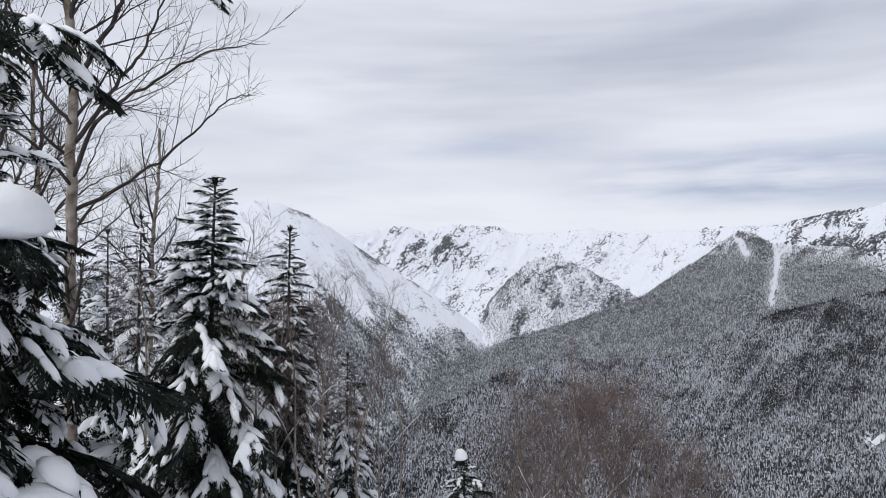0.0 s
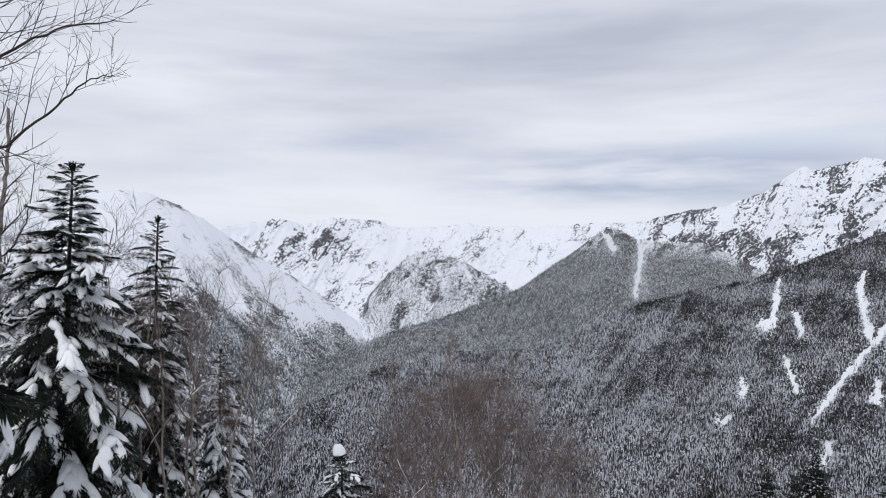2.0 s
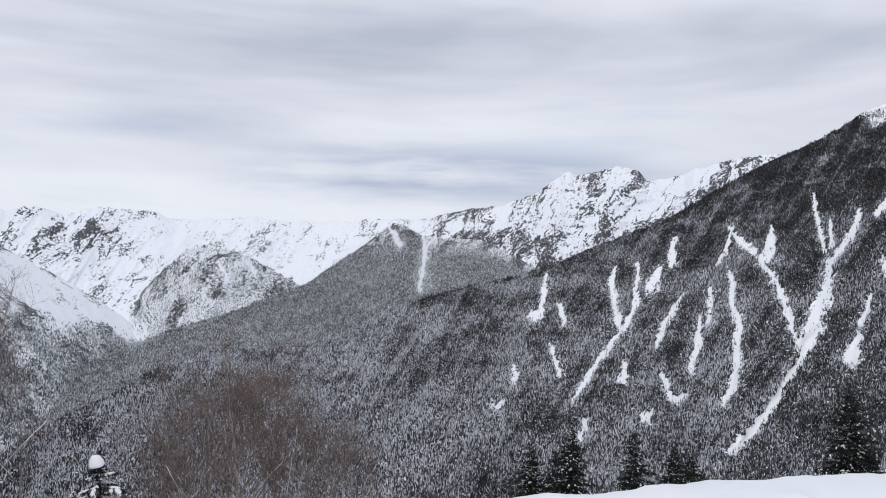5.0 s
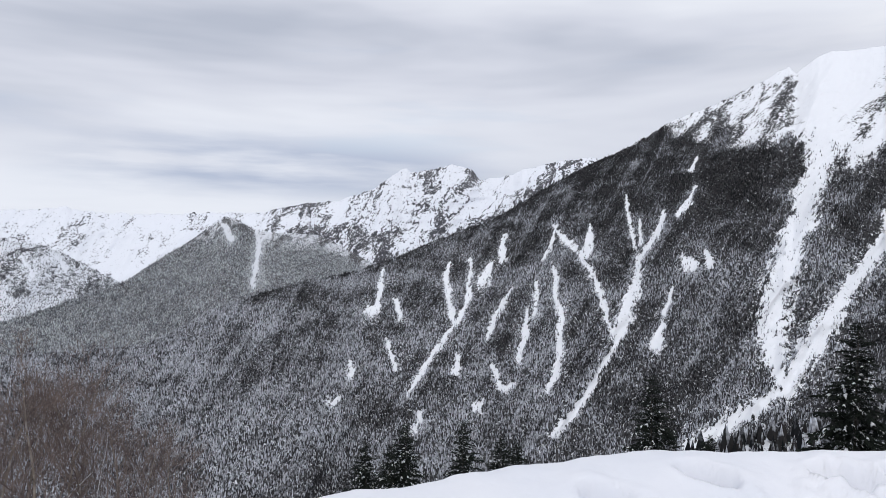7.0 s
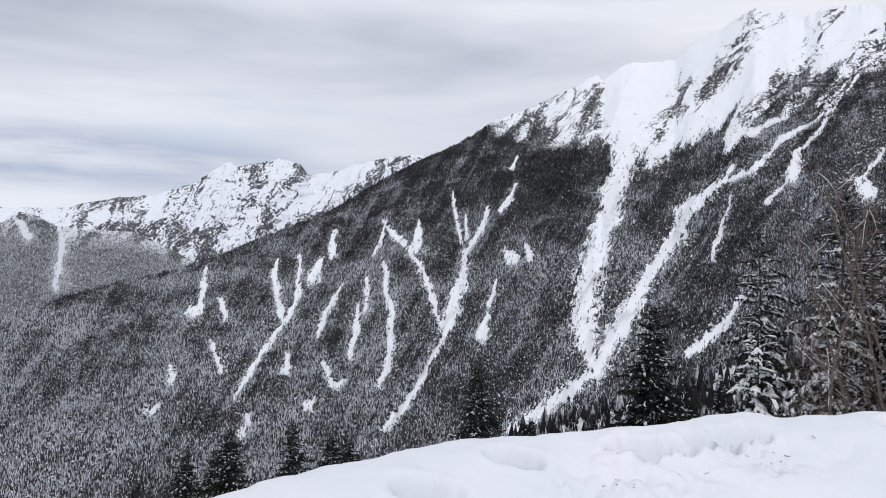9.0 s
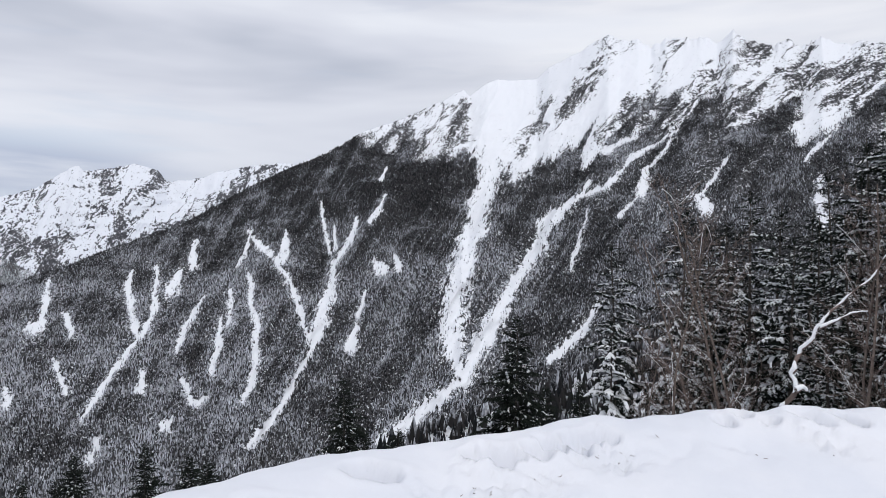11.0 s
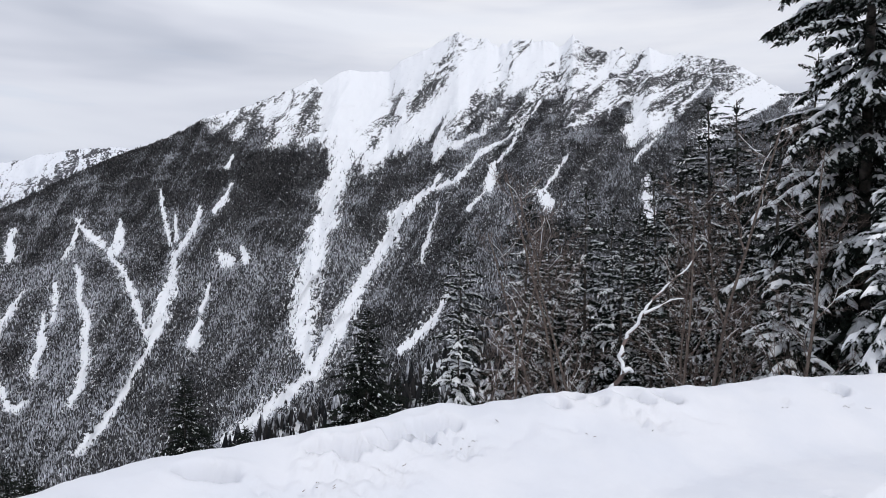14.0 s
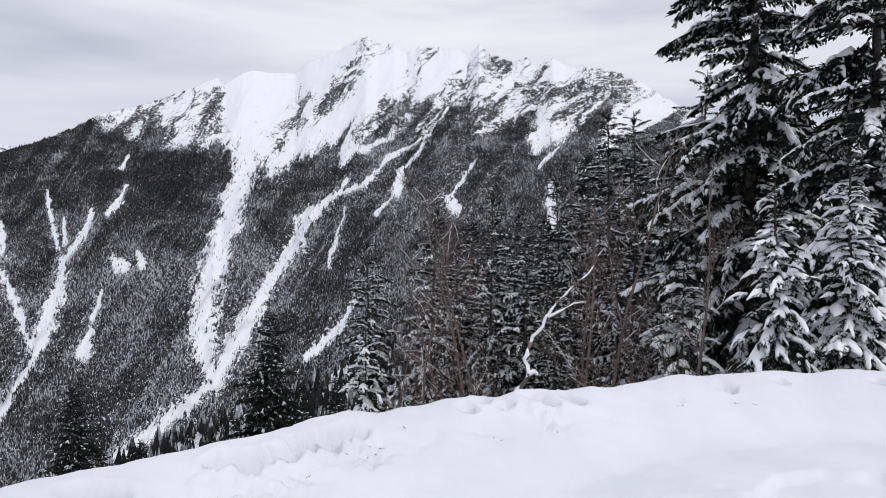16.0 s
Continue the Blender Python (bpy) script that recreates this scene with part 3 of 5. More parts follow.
MIDDLE_CREST = [(-9, -11.2, 2200), (-4, -9.9, 2250), (0, -8.6, 2300), (5.1, -6.6, 2400), (9.5, -5.3, 2500), (13.1, -4.0, 2600), (15.9, -2.9, 2700), (18.6, -1.0, 2750), (20.9, 0.6, 2800), (22.5, 1.8, 2850), (23.4, 2.1, 2850), (25, 1.15, 2850), (27.1, 0.9, 2850),
                (30, 0.9, 2850), (32.1, -0.2, 2800), (34.7, -1.5, 2800), (40, -4, 2700)]
MIDDLE_FOOT = [(-9, -440, 1500), (0, -440, 1550), (20, -440, 1700), (40, -440, 1900)]
middle, middle_face = mountain("mountain_middle", "wooded mountain with a single snow chute, grey with frost and painted haze", MIDDLE_CREST, MIDDLE_FOOT, 460, 140, WOOD_FLOOR, 110, 0.5, 0.22, wood_rock, 1.05, 7.0)
# frost set high: partly real, partly haze painted in behind the nearer ridge
forest("forest_middle", "frosted forest covering the middle mountain, paled by painted haze", middle_face, 0.085, lambda A, el, top, s: (1 - 0.3 * ease(0.45, 0.6, fbm(A * 1.1, el * 1.1, 5.0, 3))) * (1 - 0.75 * (1 - ease(0.3, 1.4, top - el)) * ease(19, 21.5, A)), 7.5, FOREST_HAZED, lambda az, z, p: 0.54 + 0.3 * (p - 0.5), 6, sides=3, streak=0.12, rim=0.1)


# the domed hill under the cirque
def dome_rock(A, el, top, cut, s):
    return bare(crags(s, el, 1.5, 30.0), 0.30)


DOME_CREST = [(1.5, -8.5, 3300), (3.1, -5.0, 3300), (3.8, -3.3, 3300), (5.5, -1.5, 3350), (6.8, -0.35, 3400), (8.1, 0.15, 3400), (10.4, -0.3, 3400), (13.1, -1.7, 3400), (15.4, -3.0, 3400), (19, -5, 3300)]
DOME_FOOT = [(1.5, -460, 2800), (19, -460, 2750)]
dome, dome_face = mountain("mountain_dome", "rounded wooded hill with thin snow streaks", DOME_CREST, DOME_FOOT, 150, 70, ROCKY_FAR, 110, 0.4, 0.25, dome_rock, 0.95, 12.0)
forest("forest_dome", "thin forest on the rounded hill", dome_face, 0.07, lambda A, el, top, s: 0.35 + 0.9 * (fbm(A * 1.5, el * 1.5, 2.0, 3) - 0.25) - 0.25 * ease(-2, 0.2, el), 7.0, FOREST_HAZED, lambda az, z, p: 0.42 + 0.5 * (p - 0.5), 7, sides=4)


# the white ridge coming down from the left
def white_rock(A, el, top, cut, s):
    low = ease(0.0, 2.2, (-1.2 - 0.20 * (A + 14.3)) - el + (fbm(A * 0.8, el * 0.8, 3.0, 4) - 0.5) * 3)
    pat = crags(s, el, 1.2, 21.0)
    return bare(pat, 0.05 + 0.45 * low + 0.25 * (1 - ease(0, 0.5, top - el)) * ease(-14, -9, A))


WHITE_CREST = [(-60, 5, 3000), (-40, 3, 3100), (-30, 1.5, 3200), (-23.2, 2.6, 3300), (-20, 3.3, 3400), (-17.0, 4.2, 3500), (-14.7, 4.6, 3500), (-13.0, 4.3, 3500), (-10.8, 3.5, 3500), (-8.5, 2.1, 3500), (-7.2, 1.1, 3480), (-4.1, -0.9, 3450), (-1.4, -2.5, 3400), (0.9, -4.1, 3300), (2.7, -5.5, 3200), (4.2, -7.1, 3100), (6, -9.5, 3000)]
WHITE_FOOT = [(-60, -440, 950), (-30, -440, 980), (-8, -440, 1150), (-3, -440, 1500), (0, -440, 2000), (3, -440, 2600), (6, -520, 2800)]
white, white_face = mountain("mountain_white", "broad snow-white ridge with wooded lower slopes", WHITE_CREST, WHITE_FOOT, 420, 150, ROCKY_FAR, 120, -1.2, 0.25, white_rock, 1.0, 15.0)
forest("forest_white", "bare brown and dark forest on the lower slopes", white_face, 0.035, lambda A, el, top, s: 0.95 * ease(-30, -26, A) * ease(0.2, 2.6, (-2.6 - 0.17 * (A + 14.3)) - el + (fbm(A * 0.8, el * 0.8, 3.0, 4) - 0.5) * 3) * (el > -17), 9.0, FOREST_HAZED, lambda az, z, p: 0.45 + 0.5 * (p - 0.5), 8, sides=4)


# the cirque closing the valley
def cirque_rock(A, el, top, cut, s):
    pat = crags(s, el, 1.8, 8.0, 0.3)
    wall = np.exp(-((A + 2.2) / 4.2) ** 2) * np.exp(-((el - 0.6) / 1.7) ** 2)
    return bare(pat, 0.07 + 0.28 * ease(0, 3.5, -1.8 - el) + 0.45 * wall + 0.06 * (1 - ease(0, 0.4, top - el)))


CIRQUE_CREST = [(-20, 1.0, 4300), (-8, 1.9, 4350), (-6.9, 2.05, 4350), (-4.7, 2.4, 4400), (-3, 2.65, 4400), (-1.5, 2.15, 4450), (0.7, 2.75, 4500), (4.6, 2.55, 4500), (5.9, 1.95, 4500), (9.5, 2.1, 4500), (11.7, 2.4, 4500), (14, 2.1, 4500), (16.3, 2.05, 4500), (19.5, 2.2, 4450), (21.8, 2.4, 4400), (26, 2.5, 4400), (32, 1, 4400)]
CIRQUE_FOOT = [(-20, -440, 3700), (3, -460, 3500), (16, -400, 3500), (32, -400, 3600)]
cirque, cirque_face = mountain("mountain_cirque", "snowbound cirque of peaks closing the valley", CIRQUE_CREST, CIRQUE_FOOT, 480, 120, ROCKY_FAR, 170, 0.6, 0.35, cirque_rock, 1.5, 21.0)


# the rocky white peak behind the forest shoulder
def peak_rock(A, el, top, cut, s):
    pat = crags(s, el, 1.5, 14.0, 0.22)
    share = 0.26 + 0.28 * ease(0, 3.0, 3.4 - el) + 0.12 * (1 - ease(0, 0.4, top - el)) + 0.3 * blob(A, el, 39.0, 4.6, 0.9, 1.0) + 0.15 * blob(A, el, 28.0, 2.9, 1.6, 0.5) + 0.4 * blob(A, el, 43.0, 1.6, 2.0, 1.2)
    return bare(pat, share - 0.35 * blob(A, el, 37.0, 1.4, 0.8, 1.6) - 0.35 * blob(A, el, 29.5, 1.9, 2.0, 0.5) - 0.3 * blob(A, el, 44.5, 5.2, 2.0, 0.5))


PEAK_CREST = [(16, -5, 4000), (19, -1.5, 4000), (21, 0.8, 4000), (22.5, 2.0, 3950), (23.3, 2.2, 3950), (24.2, 2.4, 3950), (25.9, 2.6, 3900), (28.9, 3.35, 3850), (31.6, 3.65, 3800), (34.3, 4.65, 3800), (36.1, 5.9, 3800), (36.7, 6.35, 3800), (37.0, 6.4, 3800), (37.3, 6.1, 3800), (37.9, 6.1, 3800), (39.3, 6.4, 3800), (40.7, 6.8, 3800), (42.3, 6.4, 3800), (43.0, 5.55, 3800), (45.7, 6.0, 3800), (46.4, 6.45, 3800), (48.5, 6.9, 3800), (49.8, 7.2, 3800), (50.5, 7.2, 3800), (51.8, 7.4, 3800), (56, 7, 3800), (62, 4, 3800)]
PEAK_FOOT = [(16, -400, 3300), (30, -350, 3050), (62, -300, 3000)]
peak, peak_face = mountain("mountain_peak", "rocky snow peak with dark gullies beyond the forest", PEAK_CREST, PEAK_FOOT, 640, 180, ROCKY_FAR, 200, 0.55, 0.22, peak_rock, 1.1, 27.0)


# the near flank of the gorge, under the right-hand trees
FLANK_CREST = [(50, -21, 260), (57, -16.3, 300), (59.5, -15.4, 320), (63, -13.9, 340), (66.6, -13.0, 350), (71.2, -11.6, 350), (75.8, -9.0, 340), (82, -6, 320), (95, -4, 300), (120, -3, 280)]
FLANK_FOOT = [(50, -105, 200), (70, -100, 190), (120, -80, 160)]
flank, flank_face = mountain("hill_flank", "near wooded flank of the gorge", FLANK_CREST, FLANK_FOOT, 200, 60, ROCKY, 14, 0.3, 0.2, lambda A, el, top, cut, s: 0.3 + 0 * el, 1.0, 31.0)
forest("forest_flank", "dark conifers on the near flank of the gorge", flank_face, 0.07, lambda A, el, top, s: 0.9 + 0 * el, 9.0, FOREST, lambda az, z, p: 0.02 + 0.4 * (p - 0.5), 9, sides=7, lump=0.9)



# ---- the banked snow at the lookout ----
BANK_AZ = [-180, -150, -60, -20, 15, 31.6, 41, 52, 62, 67, 71.6, 75.8, 83.5, 94, 102.6, 114, 128, 150, 180]
BANK_D = [9, 6, 3.6, 3.2, 3.2, 3.52, 3.9, 4.45, 5.0, 5.3, 5.63, 6.0, 6.84, 7.6, 8.9, 10.4, 11.5, 11, 9]
# hollows trodden along the edge: bearing, distance, half length and half width
FEET = [(57.6, 4.25, 0.22, 0.12), (63.9, 4.8, 0.20, 0.11), (71.0, 5.25, 0.09, 0.08), (72.6, 5.34, 0.15, 0.10), (73.6, 5.43, 0.12, 0.09), (75.5, 5.58, 0.12, 0.09), (76.5, 5.76, 0.13, 0.09), (78.1, 5.9, 0.13, 0.10), (79.1, 6.02, 0.10, 0.08), (80.1, 6.13, 0.14, 0.09),
        (88.1, 6.83, 0.10, 0.10), (89.2, 7.08, 0.09, 0.08), (91.0, 7.02, 0.08, 0.08), (93.4, 7.29, 0.18, 0.10), (95.4, 7.53, 0.17, 0.10), (106.2, 8.94, 0.13, 0.10), (109.6, 9.48, 0.09, 0.07), (115.5, 10.16, 0.12, 0.09)]
# patches of scraped, crumbly snow: bearing, distance, size
SCUFFS = [(79.4, 5.78, 0.16), (80.6, 5.88, 0.2), (81.6, 5.97, 0.16), (83.5, 6.32, 0.07), (89.5, 6.48, 0.10), (93.4, 6.98, 0.16), (94.4, 6.98, 0.2), (95.6, 7.1, 0.16), (103.2, 8.26, 0.06), (107.2, 8.68, 0.10), (74.5, 5.1, 0.2), (71.5, 4.95, 0.22), (77.0, 5.35, 0.16), (68.0, 4.65, 0.16)]


def bank_surface(az, r):
    dc = np.interp(az, BANK_AZ, BANK_D)
    x, y = r * np.sin(np.radians(az)), r * np.cos(np.radians(az))
    crest = 0.455 + 0.10 * (fbm(az / 7.5, 3.0, 0.0, 3) - 0.5) + 0.055 * (vnoise(az / 2.1, 6.0) - 0.5) * ease(50, 60, az)
    dcw = dc + 0.25 * (fbm(az / 6.0, 8.0, 0.0, 2) - 0.5)
    inner = ease(-1.9, 0.05, r - dcw)
    z = crest * inner ** 0.9 + 0.035 * (fbm(x / 0.8, y / 0.8, 0.0, 4) - 0.5) + 0.02 * (fbm(x / 0.14, y / 0.14, 5.0, 3) - 0.5)
    out = np.maximum(r - dcw, 0)
    z = z - 0.75 * out ** 1.25 / (0.35 + out) ** 0.25
    # scuffed strip a little under the edge, and a row of footprints in it
    strip = np.exp(-((r - dcw + 0.75) / 0.28) ** 2) * ease(48, 56, az) * (1 - ease(98, 104, az))
    z = z - 0.05 * strip * ridged(x / 0.3, y / 0.3, 3)
    for k, (fa, fd, half_long, half_wide) in enumerate(FEET):
        fx, fy = fd * math.sin(radians(fa)), fd * math.cos(radians(fa))
        turn = radians(fa + 90 + 9 * ((k * 5) % 4) - 14)
        u = (x - fx) * math.sin(turn) + (y - fy) * math.cos(turn)
        v = (x - fx) * math.cos(turn) - (y - fy) * math.sin(turn)
        q = np.hypot(u / half_long, v / half_wide) + 0.35 * (fbm(x / 0.09, y / 0.09, 2.0, 2) - 0.5)
        z = z - 2.3 * half_wide * (1 - ease(0.30, 1.12, q)) + 0.012 * np.exp(-((q - 1.35) / 0.25) ** 2)
    for fa, fd, size in SCUFFS:
        fx, fy = fd * math.sin(radians(fa)), fd * math.cos(radians(fa))
        q = np.hypot(x - fx, y - fy) / size
        z = z + 0.11 * np.exp(-q * q) * (fbm(x / 0.07, y / 0.07, 4.0, 3) - 0.62)
    # a broad trodden hollow nearer by
    q = np.hypot((x - 5.75) / 1.05, (y + 2.75) / 0.9) + 0.5 * (fbm(x / 0.35, y / 0.35, 7.0, 3) - 0.5)
    z = z - 0.07 * (1 - ease(0.90, 1.02, q))
    return z


def build_bank():
    az = np.concatenate([np.linspace(-180, 22, 60)[:-1], np.linspace(22, 122, 400), np.linspace(122, 180, 20)[1:]])
    s = np.concatenate([np.linspace(0.0005, 0.5, 14)[:-1], np.linspace(0.5, 1.08, 110), np.linspace(1.08, 1.9, 22)[1:]])[:, None]
    dc = np.interp(az, BANK_AZ, BANK_D)[None, :]
    A = np.broadcast_to(az[None, :], (len(s), len(az)))
    R = s * dc
    z = bank_surface(A, R)
    P = np.stack([R * np.sin(np.radians(A)), R * np.cos(np.radians(A)), z], -1)
    me = mesh_of("snow_bank", P.reshape(-1, 3), grid_faces(*R.shape), SNOW)
    return tagged(new("snow_bank", me), "smooth white snow bank with a row of footprints along its edge", "snow bank", kind="structure")


build_bank()


def surface_height(x, y):
    """The snow's height at a place of the plan."""
    az, r = math.degrees(math.atan2(x, y)), math.hypot(x, y)
    g = float(ground_height(np.array([x]), np.array([y]))[0])
    if r < 12:
        g = min(g, 0) - 0.5 * (1 - float(ease(8, 12, r)))
        g = max(g, float(bank_surface(np.array([az]), np.array([r]))[0]))
    return g


# ---- the kit of the trees ----
def blades(rng, start, way, length, width):
    """Small leaf blades, each a diamond with its own twist."""
    way = way / np.linalg.norm(way, axis=1, keepdims=True)
    side = np.cross(way, np.array([0.0, 0.0, 1.0]) + rng.normal(0, 0.45, way.shape))
    side = side / (np.linalg.norm(side, axis=1, keepdims=True) + 1e-9)
    n = len(start)
    end, mid = start + way * length[:, None], start + way * length[:, None] * 0.45
    w = width[:, None]
    v = np.stack([start, mid + side * w, end, mid - side * w], 1)
    f = (np.arange(n) * 4)[:, None] + np.array([[0, 1, 2, 3]])
    return v.reshape(-1, 3), f


def frond(rng, twigs, fingers, fat):
    """A conifer bough one metre long along x: side twigs with fingers of needles, drooping at the tips."""
    st, wy, ln, wd = [], [], [], []
    axis = lambda q: np.stack([q, 0 * q, 0.10 * q - 0.42 * q ** 2], -1)
    s = np.linspace(0.10, 0.985, twigs)
    for side in (-1, 1):
        for q in s:
            q = q + rng.normal(0, 0.012)
            l = 0.40 * (1 - q) ** 0.75 * min(1, q / 0.22) ** 0.8 + 0.07
            l *= 0.8 + 0.4 * rng.random()
            a = radians(52 + rng.normal(0, 8))
            way = np.array([math.cos(a), side * math.sin(a), -0.25 - 0.35 * q])
            p0 = axis(np.array([q]))[0]
            st.append(p0), wy.append(way), ln.append(l * 1.1), wd.append(0.016 * fat)
            for k in range(fingers):
                g = (k + 0.6) / fingers
                p = p0 + way * l * g + np.array([0, 0, -0.10 * l * g * g])
                for sgn in (-1, 1):
                    b = a + sgn * radians(38 + rng.normal(0, 10))
                    st.append(p), wy.append(np.array([math.cos(b), side * math.sin(b), -0.45 - 0.4 * rng.random()]))
                    ln.append((0.11 + 0.07 * rng.random()) * (1.15 - 0.5 * g)), wd.append(0.014 * fat * (0.8 + 0.5 * rng.random()))
    v, f = blades(rng, np.array(st), np.array(wy), np.array(ln), np.array(wd))
    return v, f


def snow_lumps(rng, count, size, sides, rings, thick):
    """Snow lying on a one-metre bough: a few thick uneven cushions, rounded above, each draped over the bough's droop."""
    vs, fs, o = [], [], 0
    th = np.linspace(0, 2 * np.pi, sides, endpoint=False)
    rho = np.append(np.sin(np.linspace(0.03, np.pi / 2, rings)), 0.7)
    up = np.append(np.cos(np.linspace(0.03, np.pi / 2, rings)), -0.25)
    for k in range(count):
        q = rng.uniform(0.22, 0.96)
        half = 0.36 * (1 - q) ** 0.75 * min(1, q / 0.22) ** 0.8 + 0.04
        sgn = rng.choice([-1, 1])
        y0 = sgn * half * rng.uniform(0, 0.75)
        big = size * rng.uniform(0.55, 1.5)
        long, broad = big * rng.uniform(1.0, 1.9), big * rng.uniform(0.55, 0.9)
        turn = sgn * rng.uniform(0.1, 0.9)
        edge = 0.65 + 0.7 * fbm(np.cos(th) * 1.3 + 9.0 * k + q * 50, np.sin(th) * 1.3, 0.5, 2)
        a, b = rho[:, None] * edge * np.cos(th) * long, rho[:, None] * edge * np.sin(th) * broad
        x, y = q + a * math.cos(turn) - b * math.sin(turn), y0 + a * math.sin(turn) + b * math.cos(turn)
        lump = 0.7 + 0.6 * fbm(x * 9 + k, y * 9 + 3.0, 2.0, 2)
        z = 0.10 * x - 0.42 * x * x - (0.30 + 0.45 * q) * np.abs(y) + thick * (0.6 + 0.4 * big / size) * up[:, None] * lump
        n = len(rho)
        i, m = np.arange(n - 1)[:, None] * sides, np.arange(sides)[None, :]
        fs.append(o + np.stack([i + m, i + sides + m, i + sides + (m + 1) % sides, i + (m + 1) % sides], -1).reshape(-1, 4))
        vs.append(np.stack([x, y, z], -1).reshape(-1, 3))
        o += n * sides
    return np.concatenate(vs), np.concatenate(fs)


def tube(points, radii, sides):
    """A tapering tube through the points."""
    p, r = np.asarray(points, float), np.asarray(radii, float)
    tan = np.gradient(p, axis=0)
    tan = tan / (np.linalg.norm(tan, axis=1, keepdims=True) + 1e-9)
    ref = np.array([0.31, 0.95, 0.05]) if abs(tan[0] @ np.array([0.31, 0.95, 0.05])) < 0.9 else np.array([1.0, 0, 0])
    u = np.cross(tan, ref)
    u = u / (np.linalg.norm(u, axis=1, keepdims=True) + 1e-9)
    w = np.cross(tan, u)
    a = np.linspace(0, 2 * np.pi, sides, endpoint=False)
    ring = p[:, None, :] + r[:, None, None] * (np.cos(a)[None, :, None] * u[:, None, :] + np.sin(a)[None, :, None] * w[:, None, :])
    n = len(p)
    i = np.arange(n - 1)[:, None] * sides
    j = np.arange(sides)[None, :]
    f = np.stack([i + j, i + (j + 1) % sides, i + sides + (j + 1) % sides, i + sides + j], -1).reshape(-1, 4)
    return ring.reshape(-1, 3), f


def joined(pieces):
    vs, fs, o = [], [], 0
    for v, f in pieces:
        vs.append(v), fs.append(f + o)
        o += len(v)
    return np.concatenate(vs), np.concatenate(fs)


KIT = np.random.default_rng(11)
FRONDS = {"near": [frond(KIT, 18, 6, 0.64) for _ in range(4)], "mid": [frond(KIT, 11, 3, 1.3) for _ in range(4)], "far": [frond(KIT, 7, 2, 2.7) for _ in range(3)], "tiny": [frond(KIT, 5, 1, 3.4) for _ in range(3)]}
DRAPES = {"near": [snow_lumps(KIT, n, 0.092, 10, 4, 0.07) for n in (5, 6, 7, 8)], "mid": [snow_lumps(KIT, n, 0.135, 8, 4, 0.095) for n in (2, 3, 4, 5)], "far": [snow_lumps(KIT, n, 0.17, 7, 3, 0.12) for n in (3, 4, 4, 5)], "tiny": [snow_lumps(KIT, n, 0.20, 5, 2, 0.13) for n in (3, 4, 4)]}


def turned(v, yaw, tilt, scale, at, width=1.0, roll=0.0):
    """Lays a bough: scaled, rolled, tilted up by tilt, turned by yaw, moved to at."""
    v = v * np.array([scale, scale * width, scale])
    cr, sr = math.cos(roll), math.sin(roll)
    v = v @ np.array([[1, 0, 0], [0, cr, sr], [0, -sr, cr]])
    ct, s_t = math.cos(tilt), math.sin(tilt)
    v = v @ np.array([[ct, 0, s_t], [0, 1, 0], [-s_t, 0, ct]])
    cy, sy = math.cos(yaw), math.sin(yaw)
    return v @ np.array([[cy, sy, 0], [-sy, cy, 0], [0, 0, 1]]) + at


COARSER = {"near": "mid", "mid": "far", "far": "tiny"}


